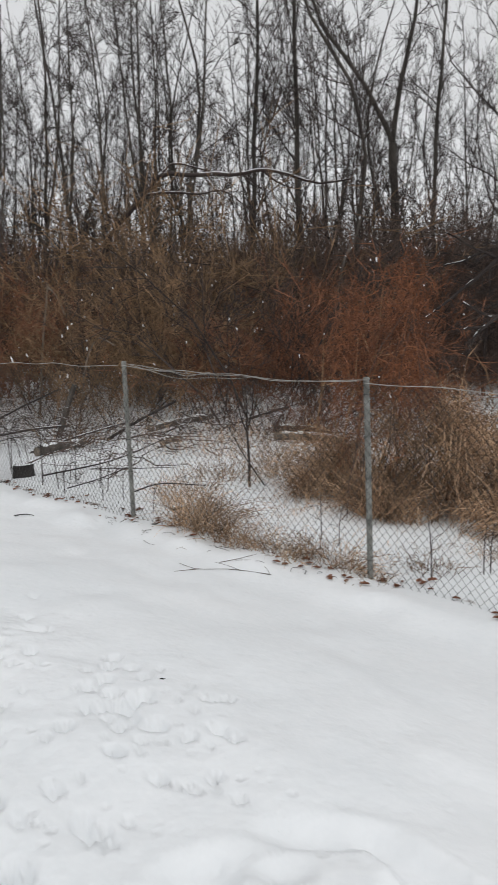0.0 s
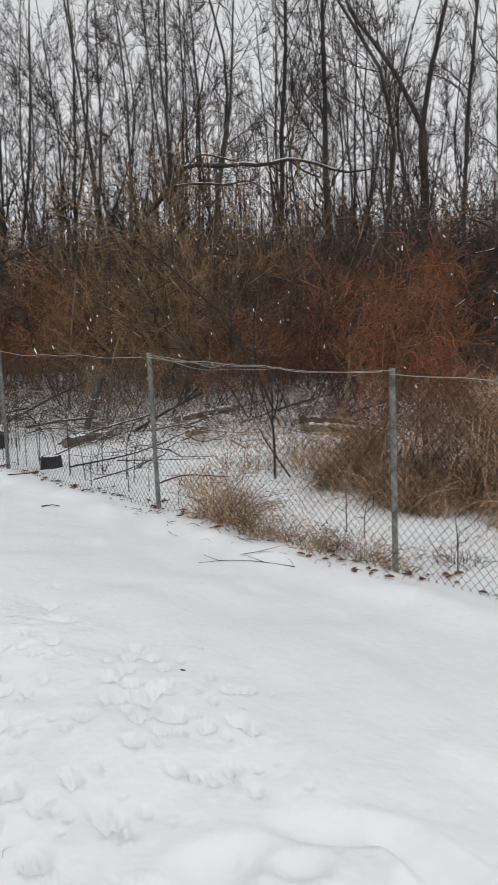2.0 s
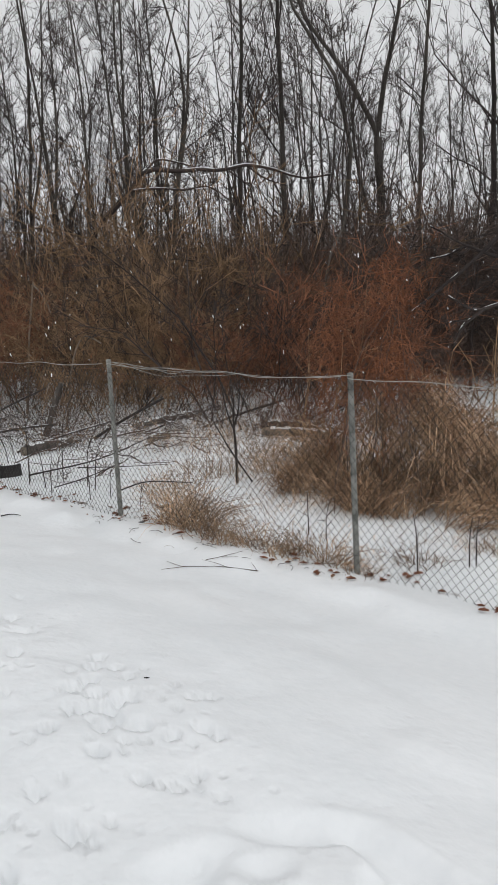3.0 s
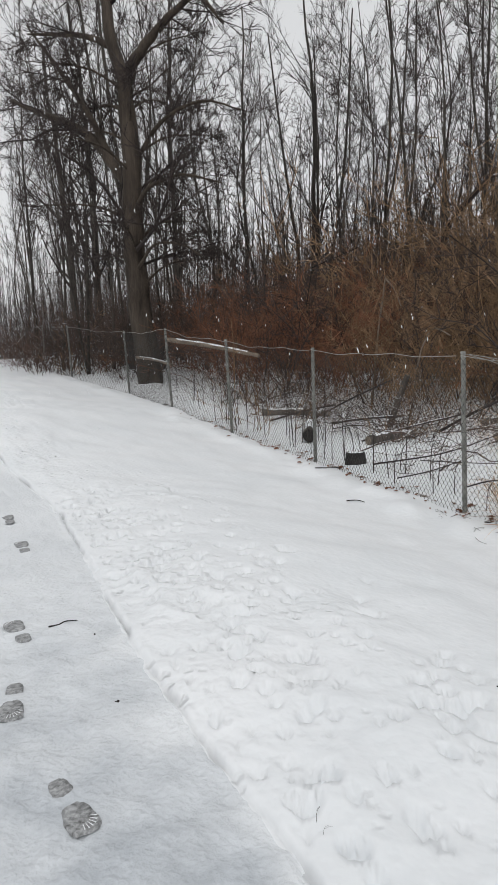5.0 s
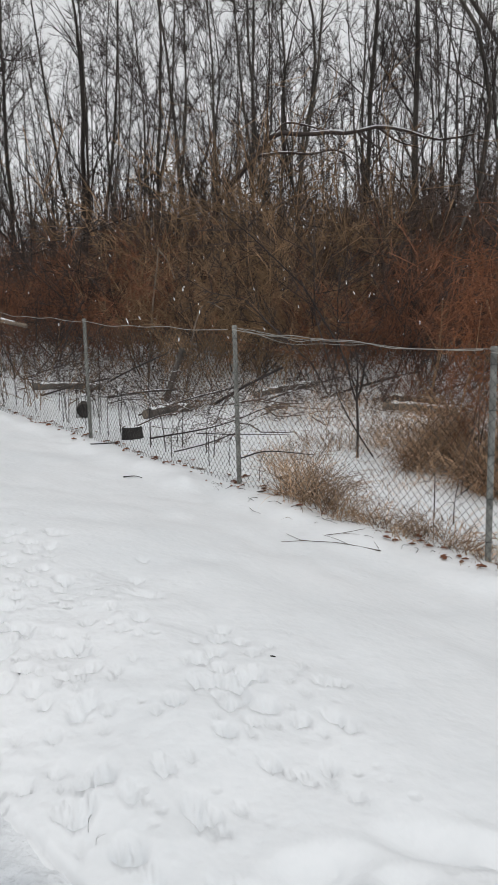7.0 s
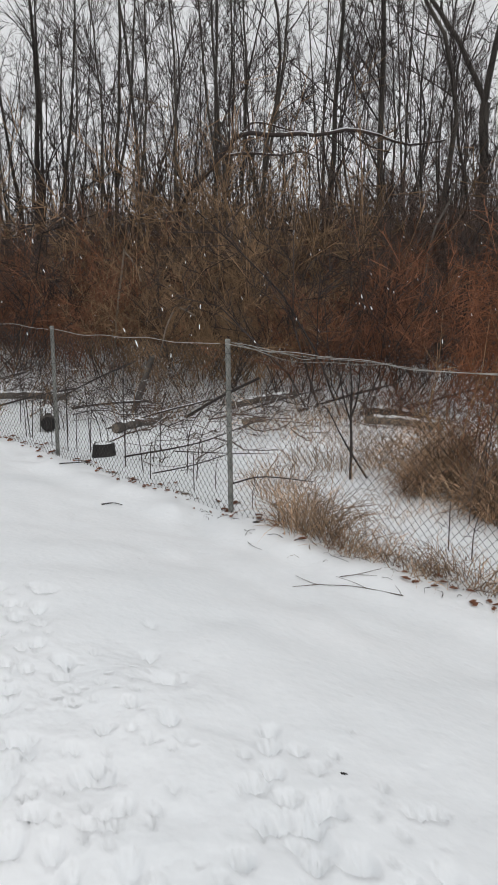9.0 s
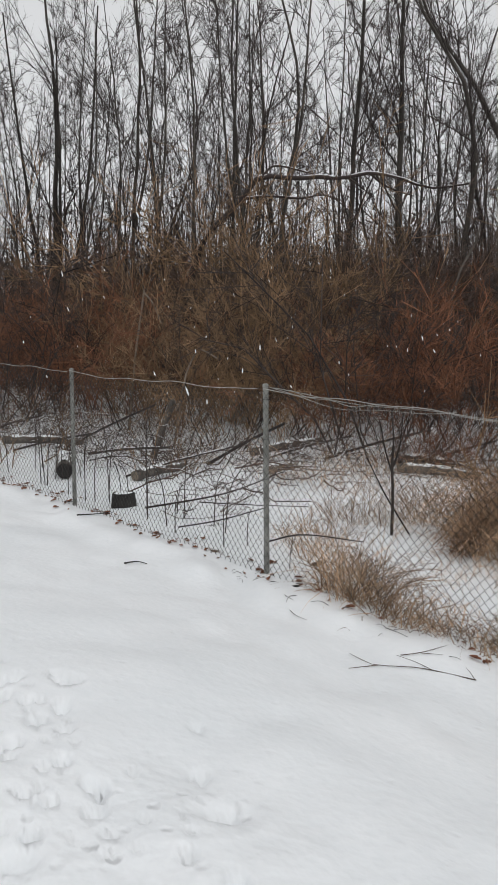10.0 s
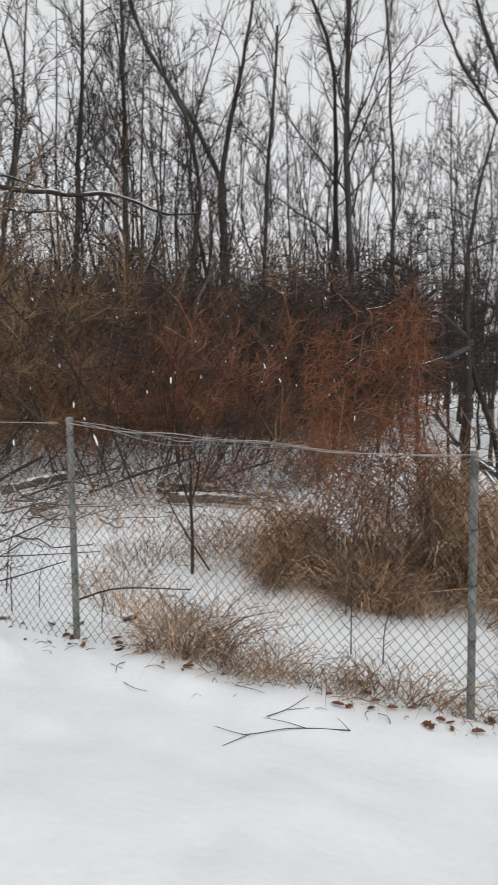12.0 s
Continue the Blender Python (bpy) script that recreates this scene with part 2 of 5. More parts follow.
class Shape:
    """Collects vertices and faces of one mesh."""

    def __init__(self):
        self.v, self.f, self.t, self.n = [], [], [], 0

    def tubes(self, pts, radii, sides):
        """Round rods along polylines: pts (N, K, 3), radii (N, K)."""
        pts, radii = np.asarray(pts, float), np.asarray(radii, float)
        if pts.ndim == 2:
            pts, radii = pts[None], radii[None]
        count, k = pts.shape[:2]
        t = unit(np.gradient(pts, axis=1))
        ref = np.where(np.abs(t[..., :1] * 0.31 + t[..., 1:2] * 0.22 + t[..., 2:] * 0.92) > 0.9, (0.93, -0.35, 0.1), (0.31, 0.22, 0.92))
        a = unit(np.cross(t, ref))
        b = np.cross(t, a)
        w = np.arange(sides) * 2 * np.pi / sides
        ring = a[:, :, None] * np.cos(w)[:, None] + b[:, :, None] * np.sin(w)[:, None]
        v = pts[:, :, None] + ring * radii[:, :, None, None]
        i = np.arange(count * k * sides).reshape(count, k, sides) + self.n
        j = np.roll(i, -1, axis=2)
        q = np.stack([i[:, :-1], j[:, :-1], j[:, 1:], i[:, 1:]], -1).reshape(-1, 4)
        self.v.append(v.reshape(-1, 3))
        self.f.append(q)
        self.n += count * k * sides
        return self

    def spikes(self, base, tip, radius):
        """Three-sided shoots that taper to a point: base, tip (N, 3), radius (N,)."""
        way = unit(tip - base)
        a = unit(np.cross(way, rng.normal(size=way.shape)))
        b = np.cross(way, a)
        r = radius[:, None]
        v = np.stack([base + a * r, base - a * r * 0.5 + b * r * 0.866, base - a * r * 0.5 - b * r * 0.866, tip], 1)
        i = np.arange(len(base) * 4).reshape(-1, 4) + self.n
        self.v.append(v.reshape(-1, 3))
        self.t.append(np.concatenate([i[:, (0, 1, 3)], i[:, (1, 2, 3)], i[:, (2, 0, 3)]]))
        self.n += len(base) * 4
        return self

    def blades(self, base, tip, bend, width):
        """Flat grass blades with a bend: base, tip, bend (N, 3), width (N,)."""
        side = unit(np.cross(tip - base, rng.normal(size=base.shape)))
        rows = []
        for u, w in ((0, 1.0), (0.5, 0.85), (0.85, 0.5), (1, 0.12)):
            p = base * (1 - u) ** 2 + 2 * u * (1 - u) * bend + tip * u * u
            rows.append(np.stack([p - side * width[:, None] * w / 2, p + side * width[:, None] * w / 2], 1))
        v = np.stack(rows, 1)
        i = np.arange(len(base) * 8).reshape(-1, 4, 2) + self.n
        q = np.stack([i[:, :-1, 0], i[:, :-1, 1], i[:, 1:, 1], i[:, 1:, 0]], -1).reshape(-1, 4)
        self.v.append(v.reshape(-1, 3))
        self.f.append(q)
        self.n += len(base) * 8
        return self

    def grid(self, v):
        """A sheet from an array (rows, columns, 3)."""
        a, b = v.shape[:2]
        i = np.arange(a * b).reshape(a, b) + self.n
        q = np.stack([i[:-1, :-1], i[:-1, 1:], i[1:, 1:], i[1:, :-1]], -1).reshape(-1, 4)
        self.v.append(v.reshape(-1, 3))
        self.f.append(q)
        self.n += a * b
        return self

    def lathe(self, profile, sides=16, wob=0.0):
        """A solid of revolution round z from (radius, height) pairs, closed at both ends by tiny rings."""
        w = np.arange(sides + 1) * 2 * np.pi / sides
        k = 1 + wob * np.sin(w * 3 + 1) + wob * 0.7 * np.sin(w * 5)
        return self.grid(np.array([[(r * kk * math.cos(a), r * kk * math.sin(a), z) for a, kk in zip(w, k)] for r, z in profile]))

    def mesh(self, name, mat, smooth=True):
        me = bpy.data.meshes.new(name)
        v = np.concatenate(self.v)
        quads = np.concatenate(self.f) if self.f else np.zeros((0, 4), int)
        tris = np.concatenate(self.t) if self.t else np.zeros((0, 3), int)
        me.vertices.add(len(v))
        me.vertices.foreach_set("co", v.astype(np.float32).ravel())
        me.loops.add(quads.size + tris.size)
        me.loops.foreach_set("vertex_index", np.concatenate([quads.ravel(), tris.ravel()]).astype(np.int32))
        me.polygons.add(len(quads) + len(tris))
        starts = np.concatenate([np.arange(0, quads.size, 4), quads.size + np.arange(0, tris.size, 3)])
        me.polygons.foreach_set("loop_start", starts.astype(np.int32))
        me.polygons.foreach_set("use_smooth", np.full(len(quads) + len(tris), smooth))
        me.materials.append(mat)
        me.update(calc_edges=True)
        return me


def part(name, shape, mat, parent, label="", smooth=True):
    ob = new(name, shape.mesh(name, mat, smooth))
    ob.parent = parent
    return tagged(ob, label)


def thing(name, label, category, m=None, group="", kind=""):
    ob = new(name)
    if m is not None:
        ob.matrix_basis = m
    return tagged(ob, label, category, group, kind)


def vnoise(x, y, seed=0):
    """Smooth value noise in -1..1."""
    table = np.random.default_rng(seed).uniform(-1, 1, (256, 256))
    xi, yi = np.floor(x).astype(int), np.floor(y).astype(int)
    fx, fy = x - xi, y - yi
    fx, fy = fx * fx * (3 - 2 * fx), fy * fy * (3 - 2 * fy)
    g = lambda a, b: table[a % 256, b % 256]
    return (g(xi, yi) * (1 - fx) + g(xi + 1, yi) * fx) * (1 - fy) + (g(xi, yi + 1) * (1 - fx) + g(xi + 1, yi + 1) * fx) * fy


def smooth_step(a, b, x):
    t = np.clip((x - a) / (b - a), 0, 1)
    return t * t * (3 - 2 * t)


# ---- plan: the fence line and the lie of the land ----
POSTS = [(-18.5, 15.2, 1.25), (-15.5, 13.6, 1.12), (-12.6, 12.0, 0.95), (-9.27, 10.5, 0.66), (-6.74, 8.83, 0.59), (-4.91, 7.90, 0.345),
         (-3.19, 7.07, 0.19), (-1.08, 5.635, 0.12), (0.753, 4.605, 0.0), (2.6, 3.42, -0.1)]
FX, FY, FZ = (np.array(c) for c in zip(*POSTS))
PATH_EDGE = 2.995
DENTS = [(0.33, 1.70, 0.10, 0.06, 0.04, 0.6), (0.60, 1.87, 0.14, 0.05, 0.035, 0.1), (0.79, 1.79, 0.13, 0.05, 0.045, -0.7), (0.76, 1.70, 0.07, 0.05, 0.03, 1.2), (0.5, 1.72, 0.06, 0.04, 0.03, 0.2), (-1.0, 2.57, 0.05, 0.045, 0.03, 0.2), (-0.83, 3.34, 0.03, 0.025, 0.02, 0),
         (0.20, 1.55, 0.12, 0.06, 0.03, 0.4), (-0.62, 2.9, 0.09, 0.05, 0.02, 0.3)]
scuff = random.Random(11)
for n in range(620):
    if n % 6 == 0:
        cx, cs = scuff.uniform(-3.4, 0.5), 2.95 - 0.95 * scuff.random() ** 1.3
    sx, ss_ = cx + scuff.gauss(0, 0.11), min(cs + scuff.gauss(0, 0.07), 2.93)
    sy = float(np.interp(sx, (-3.2, -1.08, 0.753, 2.6), (7.12, 5.64, 4.58, 3.42))) - ss_ / 0.84
    w = 0.01 + 0.02 * scuff.random() ** 2
    DENTS.append((sx, sy, w * scuff.uniform(1, 1.7), w, w * scuff.uniform(1.1, 1.8), scuff.uniform(0, 3.1)))


def fence_y(x):
    y = np.interp(x, FX, FY)
    y = np.where(x > FX[-1], FY[-1] - 0.62 * (x - FX[-1]), y)
    return np.where(x < FX[0], FY[0] - 0.53 * (x - FX[0]), y)


def yard_side(x, y):
    """Metres in front of the fence (negative behind it)."""
    return (fence_y(x) - y) * 0.84


def yard(x, s):
    z = np.interp(x, FX, FZ)
    return z + np.interp(x, (-7, -3, -1, 1), (0.16, 0.2, 0.28, 0.3)) * smooth_step(0.35, 2.3, s) + 0.03 * smooth_step(1.9, 2.5, s) * smooth_step(3.0, 2.8, s)


def land(x, y, fine=True):
    x, y = np.asarray(x, float), np.asarray(y, float)
    s = yard_side(x, y)
    z = yard(x, s)
    z = z + np.where(s < 0, np.minimum(-s * 0.03, 0.45), 0)
    near = smooth_step(60, 20, np.hypot(x, y))
    z = z + near * smooth_step(0.2, -1.2, s) * (0.07 * vnoise(x * 0.9, y * 0.9, 3) + 0.03 * vnoise(x * 3, y * 3, 4))
    z = z + smooth_step(60, 400, np.hypot(x, y)) * 3 * vnoise(x / 90, y / 90, 5)
    if fine:
        calm = 1 - smooth_step(2.7, 3.0, s) * (s < 5.7)
        z = z + near * calm * (0.014 * vnoise(x * 1.7, y * 1.7, 6) + 0.01 * vnoise(x * 1.6 + y * 1.1, (y * 1.1 - x) * 2.4, 7) + 0.009 * vnoise((x * 0.6 - y) * 1.6, (y * 0.6 + x) * 5, 19) + 0.008 * vnoise(x * 4.3, y * 4.3, 27) + 0.0045 * vnoise(x * 8.1, y * 8.1, 28))
        # drifted lip along the fence
        z = z + near * 0.035 * np.exp(-((s - 0.28) / 0.16) ** 2) * (0.6 + vnoise(x * 4, y * 4, 8))
        # trodden strip beside the path
        strip = smooth_step(1.95, 2.6, s + 0.3 * vnoise(x * 1.6, y * 1.6, 9)) * near * smooth_step(PATH_EDGE + 0.02, PATH_EDGE - 0.06, s)
        lumps = 0.012 * vnoise(x * 6, y * 6, 10) + (0.013 * vnoise(x * 12, y * 12, 11) + 0.006 * vnoise(x * 19, y * 19, 14)) * smooth_step(0.4, -0.4, x)
        patch = smooth_step(-0.4, 0.4, vnoise(x * 2.3, y * 2.3, 15))
        z = z + strip * (0.4 + 0.6 * patch) * lumps
        for dx, dy, rx, ry, depth, turn in DENTS:
            c, q = math.cos(turn), math.sin(turn)
            here = np.hypot(x - dx, y - dy) < 2.5 * rx
            u, v = x[here] - dx, y[here] - dy
            r = np.hypot((u * c + v * q) / rx, (v * c - u * q) / ry)
            z[here] -= depth * (smooth_step(1.2, 0.45, r) if rx < 0.06 else smooth_step(1.5, 0.2, r) - 0.12 * np.exp(-((r - 1.5) / 0.25) ** 2))
    return z


def land_z(x, y):
    return float(land(np.array([x]), np.array([y]))[0])


def edge_wave(x, y):
    return 0.011 * vnoise(x * 2.3, y * 2.3, 12) + 0.005 * vnoise(x * 9, y * 9, 13) + 0.004 * vnoise(x * 21, y * 21, 30)


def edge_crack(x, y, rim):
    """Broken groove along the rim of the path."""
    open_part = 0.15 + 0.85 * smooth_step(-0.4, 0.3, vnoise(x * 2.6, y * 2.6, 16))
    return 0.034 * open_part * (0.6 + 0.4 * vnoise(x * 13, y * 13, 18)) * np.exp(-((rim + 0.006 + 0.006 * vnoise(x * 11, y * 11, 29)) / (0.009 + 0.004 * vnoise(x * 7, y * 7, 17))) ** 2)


def axis(spans, far):
    """Coordinates in steps, growing outwards to far."""
    a = np.concatenate([np.arange(lo, hi, step) for lo, hi, step in spans])
    g = 0.3 * 1.22 ** np.arange(48)
    out = np.cumsum(g)
    out = out[out < far]
    return np.concatenate([a[0] - out[::-1], a, a[-1] + out])


def build_ground():
    xs = axis(((-14, -8, 0.2), (-8, -3.6, 0.1), (-3.6, -2.2, 0.024), (-2.2, 0.9, 0.014), (0.9, 5, 0.1)), 2500)
    ss = axis(((-12, -4, 0.2), (-4, -0.5, 0.07), (-0.5, 1.2, 0.04), (1.2, 1.79, 0.04), (1.8, 2.2, 0.018), (2.2, 2.93, 0.012), (2.935, 3.05, 0.006), (3.07, 6, 0.15)), 2500)
    x, s = np.meshgrid(xs, ss)
    y = fence_y(x) - s / 0.84
    z = land(x, y)
    rim = s + edge_wave(x, y) - PATH_EDGE
    z = z + 0.008 * smooth_step(-0.2, -0.04, rim) * (s < 5.6)
    z = z - (edge_crack(x, y, rim) + 0.012 * smooth_step(-0.03, 0.0, rim) + 0.04 * smooth_step(-0.002, 0.03, rim) + 0.03 * smooth_step(0.08, 0.35, rim)) * (s < 5.6)
    sh = Shape().grid(np.stack([x, y, z], -1))
    me = sh.mesh("ground", M_GROUND)
    litter = smooth_step(0.2, -0.1, s) * 0.27 + smooth_step(-1.5, -4.5, s) * 0.1 - 0.3 * np.exp(-(((x + 0.15) / 1.3) ** 2 + ((y - 7.0) / 1.7) ** 2))
    litter = litter + (0.2 + 0.2 * vnoise(x * 7, y * 7, 26)) * np.exp(-((s + 0.01) / 0.085) ** 2)
    litter = litter - 0.4 * smooth_step(radians(19), radians(24), np.arctan2(x + 0.9, y - 1.7)) * (s < -1)
    trodden = smooth_step(2.1, 2.6, s + 0.3 * vnoise(x * 1.4, y * 1.4, 9)) * (0.45 + 0.55 * smooth_step(-0.3, 0.4, vnoise(x * 2.3, y * 2.3, 15))) * smooth_step(PATH_EDGE + 0.1, PATH_EDGE, s) * (0.25 + 0.75 * smooth_step(0.1, -0.8, x)) * 0.85 + 0.09
    at = me.attributes.new("trodden", "FLOAT", "POINT")
    at.data.foreach_set("value", trodden.ravel().astype(np.float32))
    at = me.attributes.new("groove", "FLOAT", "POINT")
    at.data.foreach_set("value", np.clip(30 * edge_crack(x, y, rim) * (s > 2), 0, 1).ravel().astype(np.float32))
    at = me.attributes.new("litter", "FLOAT", "POINT")
    at.data.foreach_set("value", litter.ravel().astype(np.float32))
    return tagged(new("ground", me), "snow-covered yard and woodland floor with leaf litter", "ground", kind="structure")


def build_path():
    us = np.concatenate([np.arange(-30, -6, 0.3), np.arange(-6, -3, 0.08), np.arange(-3, -2.2, 0.03), np.arange(-2.2, 0.9, 0.014), np.arange(0.9, 12, 0.3)])
    ss = np.concatenate([np.arange(PATH_EDGE - 0.03, PATH_EDGE + 0.06, 0.008), np.arange(PATH_EDGE + 0.06, 3.7, 0.014), np.arange(3.7, 4.0, 0.03), np.arange(4.0, 5.7, 0.15)])
    x, s = np.meshgrid(us, ss)
    s = s - edge_wave(x, fence_y(x) - s / 0.84)
    y = fence_y(x) - s / 0.84
    z = yard(x, s) - 0.01 + 0.004 * vnoise(x * 3, y * 3, 20) + 0.004 * vnoise(x * 11, y * 11, 21) + 0.006 * vnoise(x * 22, y * 22, 22) + 0.003 * vnoise(x * 41, y * 41, 31)
    rim = s + edge_wave(x, y) - PATH_EDGE
    z = z - edge_crack(x, y, rim)
    me = Shape().grid(np.stack([x, y, z], -1)).mesh("path", M_PATH)
    wear = smooth_step(-0.05, 0.14, rim + 0.16 * vnoise(x * 4, y * 4, 23)) * (0.7 + 0.35 * vnoise(x * 1.5, y * 1.5, 24) + 0.2 * vnoise(x * 8, y * 8, 25)) * (0.3 + 0.7 * smooth_step(-2.4, -1.3, x))
    at = me.attributes.new("wear", "FLOAT", "POINT")
    at.data.foreach_set("value", np.clip(wear, 0, 1).ravel().astype(np.float32))
    return tagged(new("path", me), "paved path under thin trodden greyish snow", "path", kind="structure")


build_ground()
build_path()


def path_z(x, y):
    return float(yard(np.array([x]), yard_side(np.array([x]), np.array([y])))[0]) - 0.01


# ---- chain-link fence ----
def build_fence():
    fence = thing("chain_link_fence", "galvanised chain-link fence with slack top wire, standing in snow", "fence")
    tops = []
    for i, (x, y, z) in enumerate(POSTS):
        lean = Vector((0.02 * math.sin(i * 2.3), 0.015 * math.cos(i * 1.7), 1)).normalized()
        if i in (3, 4):
            lean = Vector((-0.05, 0.01, 1)).normalized()
        h = 1.23
        p0, p1 = np.array((x, y, z - 0.15)), np.array((x, y, z)) + np.array(lean) * h
        r = 0.0185
        post = part("post", Shape().tubes(np.linspace(p0, p1, 5), np.full(5, r), 12), M_GALV, fence)
        cap = np.array([p1 - UP * 0.01, p1 + UP * 0.004, p1 + UP * 0.009, p1 + UP * 0.011])
        part("cap", Shape().tubes(cap, np.array((r * 1.06, r * 1.06, r * 0.75, 0.001)), 12), M_GALV, post)
        for k in range(5):
            c = np.array((x, y, z)) + np.array(lean) * (0.12 + k * 0.255)
            w = np.linspace(0, 2 * np.pi, 13)
            ring = c + np.stack([np.cos(w), np.sin(w), 0.06 * np.sin(w)], -1) * (r + 0.003)
            part("tie_wire", Shape().tubes(ring, np.full(13, 0.0016), 4), M_WIRE, post)
        tops.append(p1 - np.array(lean) * 0.025)
    for i in range(len(POSTS) - 1):
        a, b = np.array(POSTS[i]), np.array(POSTS[i + 1])
        ta, tb = tops[i], tops[i + 1]
        out = unit(np.array((-(b - a)[1], (b - a)[0], 0)))
        out = -out if out[1] > 0 else out
        off = out * 0.024
        length = float(np.linalg.norm((b - a)[:2]))
        cols = int(length / 0.026)
        rows = 38
        far = POSTS[i][0] < -10
        if far:
            cols, rows = cols // 2, 20
        u = np.arange(cols + 1) / cols
        sag = 0.03 * np.sin(np.pi * u) + 0.012 * np.sin(u * 9 + i)
        low = a + (b - a) * u[:, None] + off
        low[:, 2] = land(low[:, 0], low[:, 1]) - 0.02
        high = ta + (tb - ta) * u[:, None] + off
        high[:, 2] -= sag
        v = np.linspace(0, 1, rows + 1)
        net = low[:, None] + (high - low)[:, None] * v[None, :, None]
        net = net + out * (0.035 * np.sin(np.pi * u)[:, None] * np.sin(v * 2.6)[None] * math.sin(i * 1.9 + 0.5))[..., None]
        sh = Shape()
        lines, depth = [], 0.003
        for c in range(0, cols):
            ks = np.arange(rows + 1)
            pick = c + ((ks + c) % 2)
            p = net[pick, ks].copy()
            p += out * np.where((ks + c) % 2 == 0, depth, -depth)[:, None]
            lines.append(p)
        lines = np.array(lines)
        sh.tubes(lines, np.full(lines.shape[:2], 0.0017 if not far else 0.002), 3)
        part("chain_link_mesh", sh, M_WIRE, fence)
        wob = 0.008 * np.sin(u * 23 + i * 2) * np.sin(np.pi * u)
        wire = high + UP * 0.012
        wire[:, 2] += wob
        part("top_wire", Shape().tubes(wire[::3], np.full(len(wire[::3]), 0.003), 5), M_STRAND, fence)
    # loose strands that hang beside the top wire
    ta, tb = tops[7], tops[8]
    for n, (lo, hi, dip, phase) in enumerate(((0.02, 0.62, 0.055, 0.4), (0.04, 1.0, 0.02, 2.0), (0.1, 0.42, 0.035, 3.0))):
        u = np.linspace(lo, hi, 30)
        w = (u - lo) / (hi - lo)
        p = ta + (tb - ta) * u[:, None]
        p[:, 2] += 0.02 - dip * np.sin(np.pi * w) - 0.025 * np.sin(np.pi * u) + 0.012 * np.sin(w * 11 + phase) * np.sin(np.pi * w)
        p[:, 1] -= 0.03 + 0.02 * np.sin(w * 7 + phase)
        part("loose_wire", Shape().tubes(p, np.full(30, 0.0022), 4), M_STRAND, fence)
    return fence


build_fence()

# ---- trees ----


def resample(pts, k):
    """Evenly spaced points on a smooth curve through pts."""
    pts = np.asarray(pts, float)
    if len(pts) > 2:
        e = np.concatenate([2 * pts[:1] - pts[1:2], pts, 2 * pts[-1:] - pts[-2:-1]])
        t = np.linspace(0, 1, 9)[:-1, None]
        fine = [0.5 * (2 * b + (c - a) * t + (2 * a - 5 * b + 4 * c - d) * t * t + (3 * b - a - 3 * c + d) * t ** 3) for a, b, c, d in zip(e, e[1:], e[2:], e[3:])]
        pts = np.concatenate([*fine, pts[-1:]])
    d = np.r_[0, np.cumsum(np.linalg.norm(np.diff(pts, axis=0), axis=1))]
    t = np.linspace(0, d[-1], k)
    return np.stack([np.interp(t, d, pts[:, c]) for c in range(3)], -1)


def grow(pts, radii, per, span, angle, ratio, k, lift=0.1, wobble=0.15, thin=0.55, shrink=0.5, r_min=0.002):
    """Side branches off every polyline of (N, K, 3)."""
    n, kk = pts.shape[:2]
    idx = np.repeat(np.arange(n), per)
    f = rng.uniform(span[0], span[1], len(idx)) * (kk - 1.001)
    i, w = f.astype(int), (f % 1)[:, None]
    start = pts[idx, i] * (1 - w) + pts[idx, i + 1] * w
    tan = unit(pts[idx, i + 1] - pts[idx, i])
    r = radii[idx, i] * (1 - w[:, 0]) + radii[idx, i + 1] * w[:, 0]
    length = np.linalg.norm(np.diff(pts, axis=1), axis=2).sum(1)[idx]
    across = unit(np.cross(tan, rng.normal(size=tan.shape)))
    a = np.radians(rng.uniform(angle[0], angle[1], len(idx)))[:, None]
    way = tan * np.cos(a) + across * np.sin(a)
    size = length * ratio * rng.uniform(0.55, 1.15, len(idx)) * (1 - shrink * f / kk)
    out = [start]
    for _ in range(k - 1):
        way = unit(way + UP * lift + rng.normal(size=way.shape) * wobble)
        out.append(out[-1] + way * (size / (k - 1))[:, None])
    taper = np.linspace(1, 0.25, k)
    return np.stack(out, 1), np.maximum(np.minimum(r * thin, size * 0.02)[:, None] * taper, r_min)


def shoots(shape, pts, per, span, angle, length, radius, lift=0.1):
    """Fine pointed shoots off every polyline of (N, K, 3)."""
    n, kk = pts.shape[:2]
    idx = np.repeat(np.arange(n), per)
    f = rng.uniform(span[0], span[1], len(idx)) * (kk - 1.001)
    i, w = f.astype(int), (f % 1)[:, None]
    start = pts[idx, i] * (1 - w) + pts[idx, i + 1] * w
    tan = unit(pts[idx, i + 1] - pts[idx, i])
    across = unit(np.cross(tan, rng.normal(size=tan.shape)))
    a = np.radians(rng.uniform(angle[0], angle[1], len(idx)))[:, None]
    way = unit(tan * np.cos(a) + across * np.sin(a) + UP * lift)
    size = rng.uniform(length[0], length[1], len(idx))
    return shape.spikes(start, start + way * size[:, None], radius * rng.uniform(0.7, 1.3, len(idx)))


